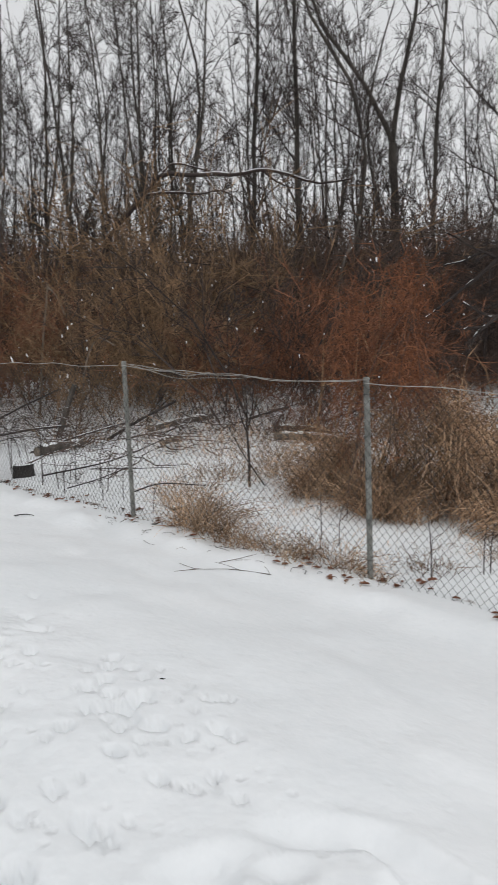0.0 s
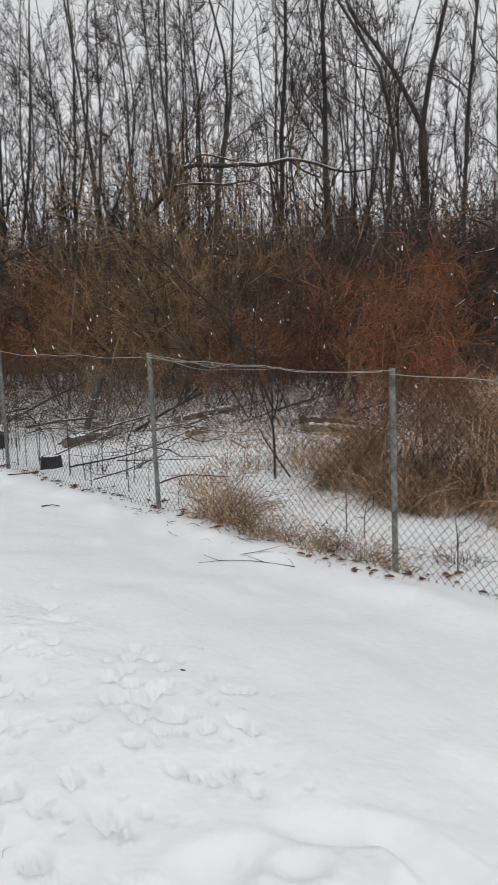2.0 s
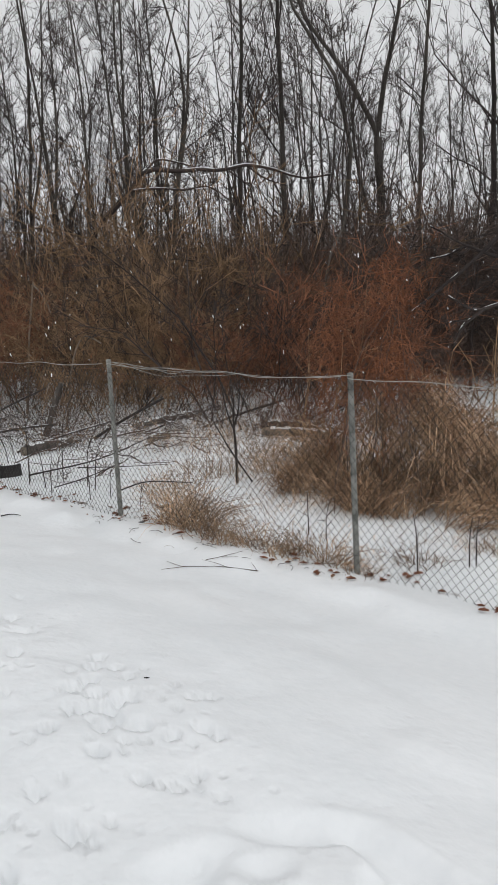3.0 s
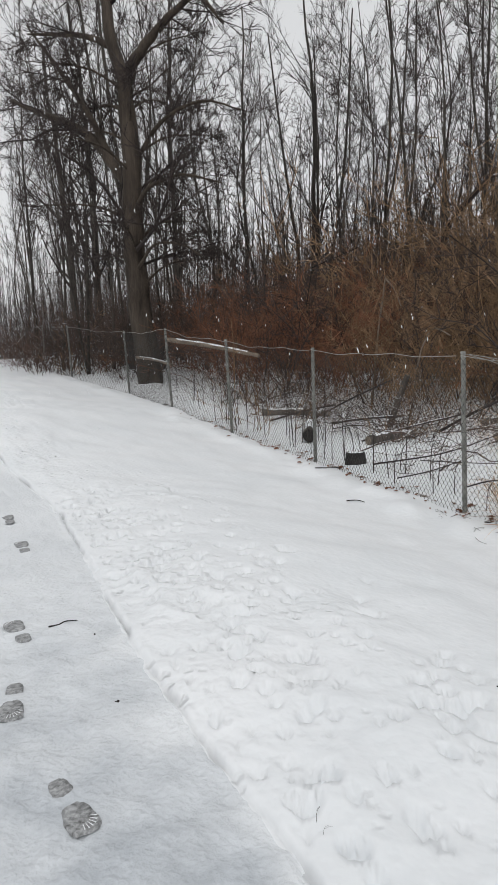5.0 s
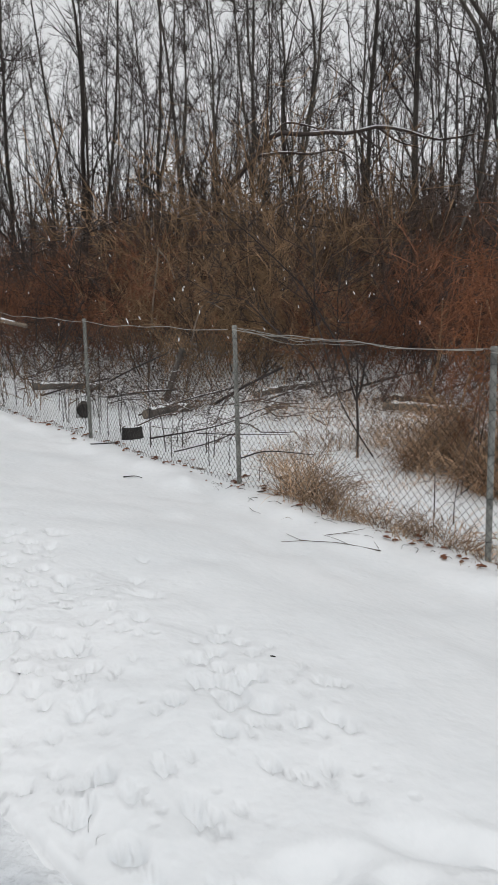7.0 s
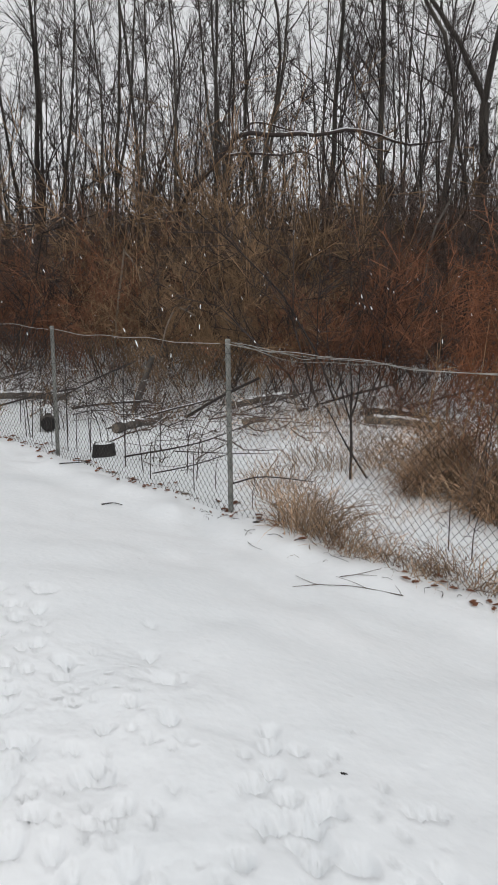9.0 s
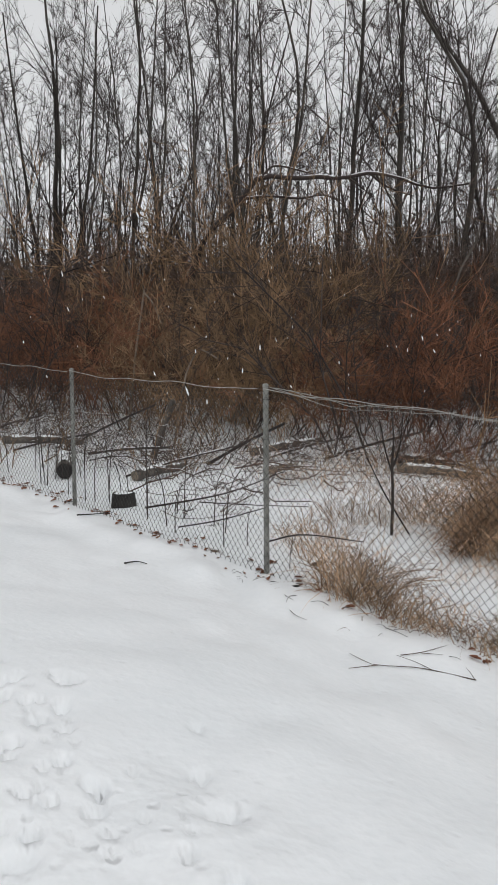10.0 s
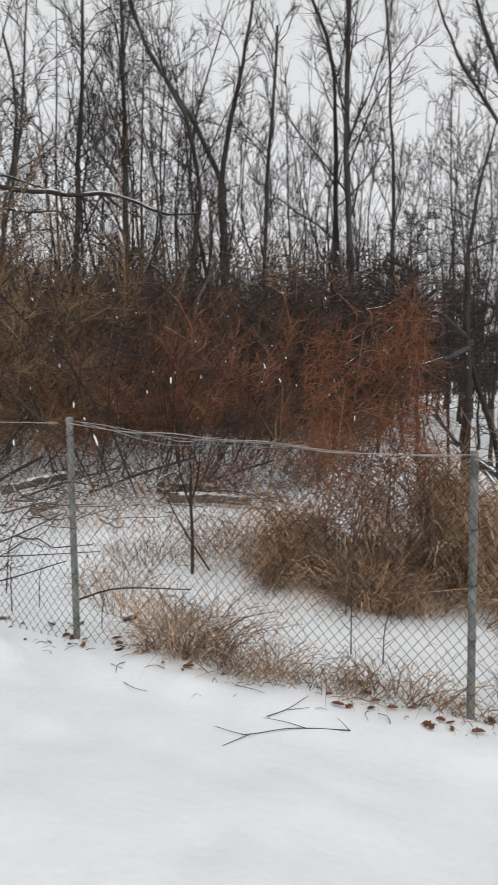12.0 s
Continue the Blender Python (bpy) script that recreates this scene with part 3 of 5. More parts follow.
def branches(stems, radii, per=(16, 7, 6), span=(0.2, 0.97), angle=(18, 44), ratio=(0.36, 0.42, 0.5), lift=0.09, r_min=0.005):
    """Three orders of side branches in one shape: long rising limbs, their twigs and the finest shoots."""
    sh = Shape()
    p1, r1 = grow(stems, radii, per[0], span, angle, ratio[0], 6, lift, 0.2, 0.42, shrink=0.62, r_min=r_min * 1.4)
    sh.tubes(p1, r1, 3)
    p2, r2 = grow(p1, r1, per[1], (0.12, 0.97), (20, 52), ratio[1], 3, lift * 0.8, 0.2, r_min=r_min)
    sh.tubes(p2, r2, 3)
    if per[2]:
        size = float(np.linalg.norm(np.diff(p2, axis=1), axis=2).sum(1).mean()) * ratio[2]
        shoots(sh, p2, per[2], (0.1, 0.99), (12, 48), (size * 0.5, size * 1.7), r_min * 0.9, lift)
    return sh


def make_tree(limbs, label, bark=None, twig=None, name="tree", sides=9, k=14, rough=0.25, **kw):
    """A bare tree from its main limbs: (points, radius at foot, radius at tip), in its own coordinates."""
    tree = thing(name, label, "tree", group="bare trees of the wood")
    trunk, pts, rad = Shape(), [], []
    for p, r0, r1 in limbs:
        q = resample(p, k)
        wob = rng.normal(size=q.shape) * rough * r0
        wob[0] = 0
        q = q + wob
        r = np.linspace(r0, r1, k)
        if q[0, 2] < 0.3:
            r[0] *= 1.25
        trunk.tubes(q, r, sides)
        pts.append(q)
        rad.append(r)
    part("trunk", trunk, bark or M_BARK, tree)
    tagged(part("crown", branches(np.array(pts), np.array(rad), **kw), twig or M_TWIG, tree), kind="stuff")
    return tree


def stand(tree, x, y, turn=0.0, size=1.0):
    tree.matrix_basis = Matrix.Translation((x, y, land_z(x, y) - 0.05)) @ Matrix.Rotation(turn, 4, "Z") @ Matrix.Scale(size, 4)
    return tree


def own(points, x, y):
    """Points in the world to points from a tree's foot."""
    z = land_z(x, y) - 0.05
    return [(a - x, b - y, c - z) for a, b, c in points]


SLIM = "slim bare grey-barked tree with fine upright twigs"

# trees that can be told apart, main limbs in the world
KNOWN = [
    (-2.0, 20, [([(-2.0, 20, 0.4), (-1.99, 20, 3.74), (-1.67, 20, 9.3), (-1.5, 20, 14)], 0.14, 0.02)], "straight slim bare tree with dark bark"),
    (-0.75, 20, [([(-0.75, 20, 0.4), (-0.73, 20, 4.3), (-0.7, 20, 8.3), (-0.8, 20.2, 14.5)], 0.16, 0.02)], "straight bare tree with a dark trunk"),
    (1.9, 21, [([(1.9, 21, 0.4), (1.9, 21, 4.4), (1.84, 21, 6.74)], 0.18, 0.12), ([(1.84, 21, 6.74), (1.1, 21, 8.3), (-0.2, 21, 10.3), (-1.0, 21, 13)], 0.115, 0.015),
                ([(1.84, 21, 6.74), (2.1, 21, 8.3), (2.5, 21, 10), (3.0, 21, 13.5)], 0.12, 0.015)], "bare tree forked into two spreading limbs"),
    (0.85, 19, [([(0.85, 19, 0.4), (0.85, 19, 4), (1.03, 19, 6.1), (0.72, 19, 7.7), (-0.27, 19, 9.4), (-1.0, 19, 12)], 0.13, 0.02)], "crooked bare tree leaning at the top"),
    (4.95, 19.5, [([(4.95, 19.5, 0.4), (4.9, 19.5, 5), (4.85, 19.5, 9.2), (5.1, 19.5, 15)], 0.17, 0.03)], "tall straight bare tree beside a twin trunk"),
    (4.55, 19.8, [([(4.55, 19.8, 0.4), (4.65, 19.8, 5), (4.6, 19.8, 9), (4.0, 19.8, 11), (2.8, 19.8, 12.5)], 0.14, 0.03)], "bare twin tree with a bent limb"),
    (11.2, 20, [([(11.2, 20, 0.4), (10.8, 20, 4), (10.2, 20, 7.3)], 0.18, 0.125), ([(10.2, 20, 7.3), (9.3, 20, 9.5), (8.4, 20, 11.8), (8.0, 20, 14)], 0.12, 0.02),
                 ([(10.2, 20, 7.3), (8.6, 20, 9.2), (7.9, 20, 10.3), (7.2, 20, 12)], 0.1, 0.02)], "bare tree with a wide V fork"),
    (6.25, 20, [([(6.25, 20, 0.4), (6.3, 20, 5.8), (6.2, 20, 8.3), (6.0, 20, 12)], 0.11, 0.02)], SLIM),
    (2.85, 20, [([(2.8, 20, 0.4), (2.81, 20, 4.5), (2.95, 20, 7), (3.16, 20, 10.4)], 0.11, 0.035)], "dead standing trunk with a broken top"),
    (-10.3, 20, [([(-10.3, 20, 0.7), (-10.3, 20, 3.8), (-10.1, 20, 8.2), (-10.4, 20, 12.5)], 0.16, 0.02), ([(-10.3, 20, 0.7), (-9.9, 20.1, 3), (-9.2, 20.2, 7), (-8.9, 20.3, 11)], 0.1, 0.02),
                  ([(-10.3, 20, 0.7), (-10.8, 20, 4), (-11.3, 20, 8), (-11.6, 20, 11)], 0.1, 0.02), ([(-10.2, 20, 0.7), (-10.0, 19.8, 4), (-9.8, 19.6, 10)], 0.08, 0.02)], "dense bare tree with several stems"),
    (-12.8, 20, [([(-12.85, 20, 0.7), (-12.8, 20, 4), (-12.7, 20, 8), (-12.5, 20, 12)], 0.14, 0.02)], SLIM),
    (-15.9, 20, [([(-15.9, 20, 0.7), (-15.85, 20, 5), (-15.75, 20, 9), (-15.3, 20, 14)], 0.17, 0.03)], "straight bare tree with a dark trunk"),
    (-17.8, 18, [([(-17.8, 18, 0.7), (-17.75, 18, 4), (-17.7, 18, 8), (-18.1, 18, 13)], 0.24, 0.04)], "thick bare tree with a straight dark trunk"),
    (-18.9, 18, [([(-18.7, 18, 0.7), (-18.9, 18, 3), (-19.1, 18, 7.4), (-19.6, 18, 12)], 0.24, 0.04)], "thick bare tree with a leaning dark trunk"),
]
for x, y, limbs, label in KNOWN:
    per = (20, 8, 8) if len(limbs) == 1 else (11, 8, 8)
    stand(make_tree([(own(p, x, y), a * 0.66, b) for p, a, b in limbs], label, per=per), x, y)

# the big tree at the fence
BX, BY = -10.0, 12.2
big = [([(-10.12, 12.2, 0.3), (-10.3, 12.2, 1.4), (-10.42, 12.2, 2.27), (-10.43, 12.2, 4.09), (-10.4, 12.2, 5.85), (-10.44, 12.2, 7.46)], 0.3, 0.17),
       ([(-10.44, 12.2, 7.3), (-10.6, 12.2, 7.75), (-10.78, 12.2, 8.44), (-10.85, 12.3, 9.8), (-10.7, 12.5, 12.5)], 0.15, 0.04),
       ([(-10.42, 12.2, 7.2), (-10.2, 12.2, 7.5), (-9.71, 12.2, 7.83), (-8.85, 12.2, 8.25), (-8.3, 12.2, 8.3), (-7.7, 12.1, 7.6)], 0.13, 0.02),
       ([(-10.42, 12.2, 5.0), (-10.79, 12.2, 5.45), (-11.64, 12.2, 6.38), (-12.69, 12.2, 6.96), (-14.2, 12.2, 7.7)], 0.14, 0.04),
       ([(-10.9, 12.2, 5.6), (-11.61, 12.2, 6.87), (-12.39, 12.2, 7.92), (-13.4, 12.2, 9.2)], 0.09, 0.02),
       ([(-10.7, 12.2, 8.0), (-11.59, 12.2, 8.47), (-13.4, 12.2, 9.0)], 0.08, 0.02),
       ([(-10.35, 12.1, 4.4), (-9.7, 11.9, 4.85), (-8.7, 11.8, 4.95), (-7.6, 11.7, 4.6)], 0.06, 0.012),
       ([(-10.35, 12.3, 5.6), (-9.6, 12.4, 6.3), (-8.6, 12.5, 6.5), (-7.6, 12.5, 6.1)], 0.06, 0.012),
       ([(-10.3, 12.1, 3.3), (-9.6, 11.9, 3.7), (-8.8, 11.8, 3.6), (-8.2, 11.7, 3.3)], 0.04, 0.01),
       ([(-10.3, 12.3, 6.4), (-11.2, 12.6, 7.0), (-12.3, 12.8, 7.2)], 0.06, 0.012)]
for i in range(14):
    z = 2.9 + i * 0.34
    a, reach = i * 2.4 + 0.4, 1.7 + 0.8 * math.sin(i * 1.9) ** 2
    c, q = math.cos(a), math.sin(a)
    big.append(([(-10.35, 12.2, z), (-10.35 + c * reach * 0.4, 12.2 + q * reach * 0.4, z + 0.45), (-10.35 + c * reach, 12.2 + q * reach, z + 0.5)], 0.03, 0.008))
stand(make_tree([(own(p, BX, BY), a, b) for p, a, b in big], "large brown-barked bare tree with spreading limbs behind the fence", M_BIGBARK, per=(12, 9, 5),
                span=(0.3, 0.98), sides=12, ratio=(0.58, 0.55, 0.55), angle=(30, 68), lift=-0.01, r_min=0.0058, name="large_tree", k=20, rough=0.06), BX, BY)

# generic slim trees of the wood


def crown_line(x, y):
    """How tall the wood stands in a direction: it dips where the sky opens."""
    a = math.degrees(math.atan2(x - 0.3, y - 0.5))
    return float(np.interp(a, (-41, -37, -31, -26, -20, 8, 14, 33), (1.0, 0.78, 0.75, 0.9, 1.0, 1.0, 0.9, 0.8)))


variants = []
for n in range(8):
    h, r = (13, 14.5, 12, 15, 13.5, 11, 14, 12.5)[n], (0.065, 0.08, 0.05, 0.085, 0.06, 0.048, 0.072, 0.055)[n]
    bend = rng.normal(size=(4, 2)) * 0.25
    stem = [(0, 0, -0.1), (bend[0, 0], bend[0, 1], h * 0.3), (bend[1, 0] * 1.6, bend[1, 1] * 1.6, h * 0.6), (bend[2, 0] * 2.4, bend[2, 1] * 2.4, h)]
    limbs = [(stem, r, 0.012)]
    if n in (1, 4, 6):
        p = np.array(stem[1])
        limbs.append(([tuple(p), tuple(p + (0.5, 0.2, h * 0.2)), tuple(p + (0.9, 0.5, h * 0.6))], r * 0.65, 0.012))
    if n in (2, 5):
        for q in range(2):
            a = q * 2.4 + n
            limbs.append(([(0, 0, -0.1), (0.4 * math.cos(a), 0.4 * math.sin(a), h * 0.3), (1.1 * math.cos(a), 1.1 * math.sin(a), h * 0.85)], r * 0.8, 0.01))
    variants.append(make_tree(limbs, SLIM, sides=6, per=((16, 8, 6), (9, 8, 6), (7, 7, 6))[len(limbs) - 1], r_min=0.0066))

spots = []
pick = random.Random(5)
for near_y, far_y, gap in ((18.5, 22.5, 3.4), (23.5, 29, 2.7), (30, 42, 2.5)):
    a = -53 + pick.uniform(0, gap)
    while a < 33:
        d = pick.uniform(near_y, far_y) / max(math.cos(radians(a)), 0.8)
        x, y = 0.3 + d * math.sin(radians(a)), 0.5 + d * math.cos(radians(a))
        if all((x - k[0]) ** 2 + (y - k[1]) ** 2 > 0.6 for k in KNOWN) and (a < 4 or pick.random() < 0.5):
            spots.append((x, y))
        a += gap * pick.uniform(0.6, 1.4)
for a, d in ((-30, 21), (-28, 23), (-26, 20), (-24, 22), (-22, 20), (-20, 23), (-18, 21), (-16, 20), (-11.5, 26), (-14, 22), (-18.5, 19), (-13.5, 24), (-12.5, 20), (-8.5, 21), (-5, 21), (-17, 25), (-19.5, 26), (-15, 18.5), (0.3, 22), (1.5, 25), (3, 23), (4.5, 26), (-45, 19), (-46.5, 27), (-2.5, 24), (-0.5, 26), (8, 25), (10, 22), (13, 24), (16, 21), (19, 24), (22, 20), (25, 23), (28, 21), (-41, 19), (-39.5, 22), (-37.5, 18.5), (-35, 23), (-33.5, 20), (-49, 20), (-47, 18), (-43.5, 18.5), (-46, 24), (-44, 21), (-42, 26), (-40, 22), (-38, 24), (-36, 20)):
    spots.append((0.3 + d * math.sin(radians(a)), 0.5 + d * math.cos(radians(a))))
for i, (x, y) in enumerate(spots):
    src = variants[i % 8]
    m = Matrix.Translation((x, y, land_z(x, y) - 0.05)) @ Matrix.Rotation(pick.uniform(0, 6.28), 4, "Z") @ Matrix.Scale(pick.uniform(0.8, 1.1) * crown_line(x, y), 4)
    if i < 8:
        src.matrix_basis = m
    else:
        copy_thing(src, m)

# thin young poles between them
poles = []
for n in range(6):
    h = (8.5, 10.5, 7, 9.5, 12, 11)[n]
    b = rng.normal(size=(3, 2)) * 0.25
    poles.append(make_tree([([(0, 0, -0.1), (b[0, 0], b[0, 1], h * 0.35), (b[1, 0] * 2, b[1, 1] * 2, h * 0.7), (b[2, 0] * 3, b[2, 1] * 3, h)], 0.026 + 0.004 * n, 0.006)], "thin young bare tree among the brush", sides=5, per=(14, 5, 5),
                           span=(0.15, 0.97), ratio=(0.34, 0.42, 0.5), angle=(14, 36), lift=0.08, name="young_tree"))
count = 0
for near_y, far_y, gap in ((16.5, 19.5, 2.6), (20, 24, 2.3), (25, 34, 3.4)):
    a = -52 + pick.uniform(0, gap)
    while a < 33:
        d = pick.uniform(near_y, far_y) / max(math.cos(radians(a)), 0.8)
        x, y = 0.3 + d * math.sin(radians(a)), 0.5 + d * math.cos(radians(a))
        m = Matrix.Translation((x, y, land_z(x, y) - 0.05)) @ Matrix.Rotation(pick.uniform(0, 6.28), 4, "Z") @ Matrix.Rotation(pick.gauss(0, 0.05), 4, "X") @ Matrix.Scale(pick.uniform(0.7, 1.2) * crown_line(x, y), 4)
        if count < 6:
            poles[count].matrix_basis = m
        else:
            copy_thing(poles[count % 6], m)
        count += 1
        a += gap * pick.uniform(0.4, 1.6)

# the bent stem whose snowy branch arches sideways
AX, AY = -5.1, 15.5
arch = [([(-5.1, 15.5, 0.4), (-4.9, 15.5, 2.5), (-4.5, 15.45, 3.8), (-3.88, 15.4, 4.39), (-3.65, 15.4, 4.62), (-3.27, 15.4, 5.02), (-2.57, 15.4, 4.94), (-2.04, 15.4, 4.96), (-1.68, 15.4, 4.89), (-1.15, 15.4, 4.97), (-0.58, 15.4, 4.84), (0.01, 15.4, 4.62), (0.68, 15.4, 4.66)], 0.10, 0.016),
        ([(-3.65, 15.4, 4.62), (-3.07, 15.4, 4.64), (-2.48, 15.4, 4.57), (-1.88, 15.4, 4.57), (-1.26, 15.4, 4.02)], 0.034, 0.008),
        ([(-3.23, 15.4, 5.05), (-2.94, 15.4, 5.21), (-2.21, 15.45, 5.02), (-1.68, 15.5, 4.9)], 0.026, 0.01),
        ([(-1.15, 15.4, 4.97), (-0.76, 15.4, 4.67), (-0.3, 15.4, 4.49)], 0.03, 0.008),
        ([(-1.51, 15.4, 4.88), (-1.3, 15.4, 4.72), (-1.06, 15.4, 4.51)], 0.022, 0.008)]
bent = stand(make_tree([(own(p, AX, AY), a * 0.9, b) for p, a, b in arch], "bent stem with a long arching branch carrying snow", M_TWIG, per=(9, 4, 3), span=(0.35, 0.98),
                       ratio=(0.16, 0.4, 0.5), angle=(30, 70), lift=0.05, name="bent_tree", k=30, rough=0.07), AX, AY)


def snow_cap(parent, lines, name="snow_cap", fat=0.45):
    """Snow lying along the upper side of rods: (points, rod radius at start, at end)."""
    for p, r0, r1 in lines:
        k = 24
        q = resample(p, k)
        r = np.linspace(r0, r1, k)
        q[:, 2] += r * 0.8
        part(name, Shape().tubes(q, r * fat * (0.75 + 0.35 * np.abs(np.sin(np.arange(k) * 1.7))), 6), M_SNOW, parent, "thin ridge of white snow")


snow_cap(bent, [(own(arch[0][0][5:], AX, AY), 0.054, 0.017), (own(arch[1][0][:4], AX, AY), 0.036, 0.014), (own(arch[0][0][3:6], AX, AY), 0.06, 0.054), (own(arch[2][0], AX, AY), 0.028, 0.012)], fat=0.24)

# pale broken stems in the brush
stand(make_tree([(own([(-4.45, 11.3, 0.4), (-4.3, 11.3, 1.6), (-4.12, 11.25, 2.5)], -4.45, 11.3), 0.02, 0.014), (own([(-4.12, 11.25, 2.45), (-3.95, 11.2, 2.25), (-3.85, 11.2, 2.0)], -4.45, 11.3), 0.016, 0.01)],
                "broken pale stem hanging in the brush", M_PALE, per=(2, 2, 0), ratio=(0.15, 0.4, 0.4), name="dead_tree"), -4.45, 11.3)
stand(make_tree([(own([(-3.3, 10.1, 0.3), (-3.1, 10.0, 1.2), (-2.9, 10.0, 1.6), (-2.65, 10.0, 1.48)], -3.3, 10.1), 0.015, 0.01)], "bent pale stem in the brush", M_PALE, per=(2, 2, 0), ratio=(0.15, 0.4, 0.4),
                name="dead_tree"), -3.3, 10.1)

# pale dead snag
stand(make_tree([(own([(0.15, 14.7, 0.4), (0.46, 14.6, 2.71), (0.75, 14.6, 3.4), (0.86, 14.6, 3.76)], 0.15, 14.7), 0.034, 0.018)], "pale dead stem leaning in the brush", M_LOG, per=(4, 2, 0), ratio=(0.15, 0.4, 0.4),
                name="dead_tree"), 0.15, 14.7)

# dark tree whose snowy branches reach out over the brush
DX, DY = 3.1, 9.3
dark = [([(3.2, 9.5, 0.2), (3.2, 9.5, 1.5), (3.15, 9.5, 2.6), (3.3, 9.6, 3.6), (3.7, 9.9, 4.6)], 0.06, 0.008),
        ([(3.7, 9.6, 0.3), (3.62, 9.6, 0.8), (3.36, 9.55, 1.4), (3.2, 9.5, 1.85)], 0.04, 0.03),
        ([(3.17, 9.5, 2.0), (2.63, 9.0, 2.22), (2.51, 9.0, 2.24), (2.15, 9.0, 2.39), (1.75, 9.0, 2.64)], 0.032, 0.008),
        ([(3.2, 9.5, 1.9), (2.64, 9.0, 1.75), (2.42, 9.0, 1.69), (2.22, 9.0, 1.66), (1.95, 9.0, 1.84)], 0.03, 0.008),
        ([(2.55, 9.0, 2.5), (2.06, 9.0, 2.08), (1.73, 9.0, 1.82), (1.53, 9.0, 1.68)], 0.024, 0.012),
        ([(2.36, 9.0, 1.67), (2.2, 9.0, 1.55), (2.09, 9.0, 1.45), (1.99, 9.0, 1.19)], 0.022, 0.008),
        ([(2.15, 9.0, 2.39), (2.05, 9.0, 2.35), (1.93, 9.0, 2.3), (1.72, 9.0, 2.27)], 0.016, 0.006),
        ([(2.2, 9.0, 2.37), (2.1, 8.95, 2.3), (2.03, 8.95, 2.23)], 0.014, 0.006),
        ([(2.2, 9.0, 1.54), (2.0, 8.98, 1.54), (1.9, 8.97, 1.5)], 0.014, 0.006)]
dk = stand(make_tree([(own(p, DX, DY), a, b) for p, a, b in dark], "dark bare tree with low snowy branches over the brush", M_TWIG, rough=0.15, per=(8, 5, 5), span=(0.3, 0.98), ratio=(0.3, 0.45, 0.5), angle=(30, 70), lift=0.04,
                     r_min=0.0035, name="low_branched_tree"), DX, DY)
snow_cap(dk, [(own(dark[k][0][1:], DX, DY), a, b) for k, a, b in ((2, 0.018, 0.008), (3, 0.018, 0.008), (4, 0.017, 0.01), (5, 0.02, 0.008), (6, 0.013, 0.006), (8, 0.012, 0.006))])

# dark trees with dense low twigs over the clearing
dense = [make_tree([([(0, 0, -0.1), (0.05 * n, 0, 1.5), (0.15, 0.1 * n, 3.2), (0.2 - 0.2 * n, 0.2, 5.2)], 0.05, 0.01)], "dark bare tree with dense drooping twigs above open snow", M_TWIG, per=(36, 9, 7), span=(0.32, 0.99),
                   ratio=(0.36, 0.42, 0.5), angle=(45, 88), lift=-0.01, r_min=0.005, sides=7) for n in range(2)]
for i, (x, y, size) in enumerate(((4.9, 12.0, 0.9), (3.9, 12.6, 0.95), (5.9, 12.6, 0.95), (4.3, 14.2, 1.05), (5.7, 14.6, 1.0), (7.0, 14.2, 1.0), (6.3, 16.5, 1.1), (8.2, 16.2, 1.05), (5.0, 16.0, 1.1), (9.3, 18.6, 1.15), (7.6, 18.5, 1.2), (11.5, 20.5, 1.3), (9.5, 15.0, 1.0), (3.6, 13.6, 1.0), (3.3, 15.2, 1.15), (4.4, 17.4, 1.25), (5.4, 13.4, 1.0), (3.9, 11.4, 0.85), (7.4, 12.6, 0.95))):
    tree = dense[i] if i < 2 else dense[i % 2]
    m = Matrix.Translation((x, y, land_z(x, y) - 0.05)) @ Matrix.Rotation(i * 1.3, 4, "Z") @ Matrix.Scale(size * 0.82, 4)
    if i < 2:
        tree.matrix_basis = m
    else:
        copy_thing(tree, m)

# ---- brush ----


def make_shrub(label, mat, stems, height, spread, name="shrub", per=(5, 6, 6), arch_out=0.25, r=0.007, shoot=0.3, fine=0.0042, foot=0.36):
    a = rng.uniform(0, 2 * np.pi, stems)
    d = spread * np.sqrt(rng.uniform(0, 1, stems))
    start = np.stack([d * np.cos(a) * 0.5, d * np.sin(a) * 0.5, np.full(stems, -0.08)], -1)
    h = height * rng.uniform(0.4, 1.1, stems)
    way = unit(np.stack([np.cos(a) * arch_out, np.sin(a) * arch_out, np.ones(stems)], -1) + rng.normal(size=(stems, 3)) * 0.25)
    out = [start]
    for k in range(4):
        way = unit(way + rng.normal(size=way.shape) * 0.2 + np.stack([np.cos(a), np.sin(a), -np.ones(stems)], -1) * 0.09 * k * arch_out)
        out.append(out[-1] + way * (h / 4)[:, None])
    p = np.stack(out, 1)
    rad = rng.uniform(0.6, 1.4, stems)[:, None] * r * np.linspace(1, 0.35, 5)
    ob = thing(name, label, "shrub", group="brush along the wood")
    tagged(part("stem_mass", Shape().tubes(p, rad, 3), mat, ob), kind="stuff")
    p2, r2 = grow(p, rad, per[0], (foot, 0.98), (20, 65), 0.34, 2, 0.04, 0.3, r_min=fine)
    sh = Shape().tubes(p2, r2, 3)
    shoots(sh, p, per[1], (foot, 1.0), (25, 80), (shoot * 0.4, shoot * 1.2), fine, 0.1)
    shoots(sh, p2, per[2], (0.1, 1.0), (20, 80), (shoot * 0.4, shoot * 1.3), fine, 0.05)
    tagged(part("twig_mass", sh, mat, ob), kind="stuff")
    return ob


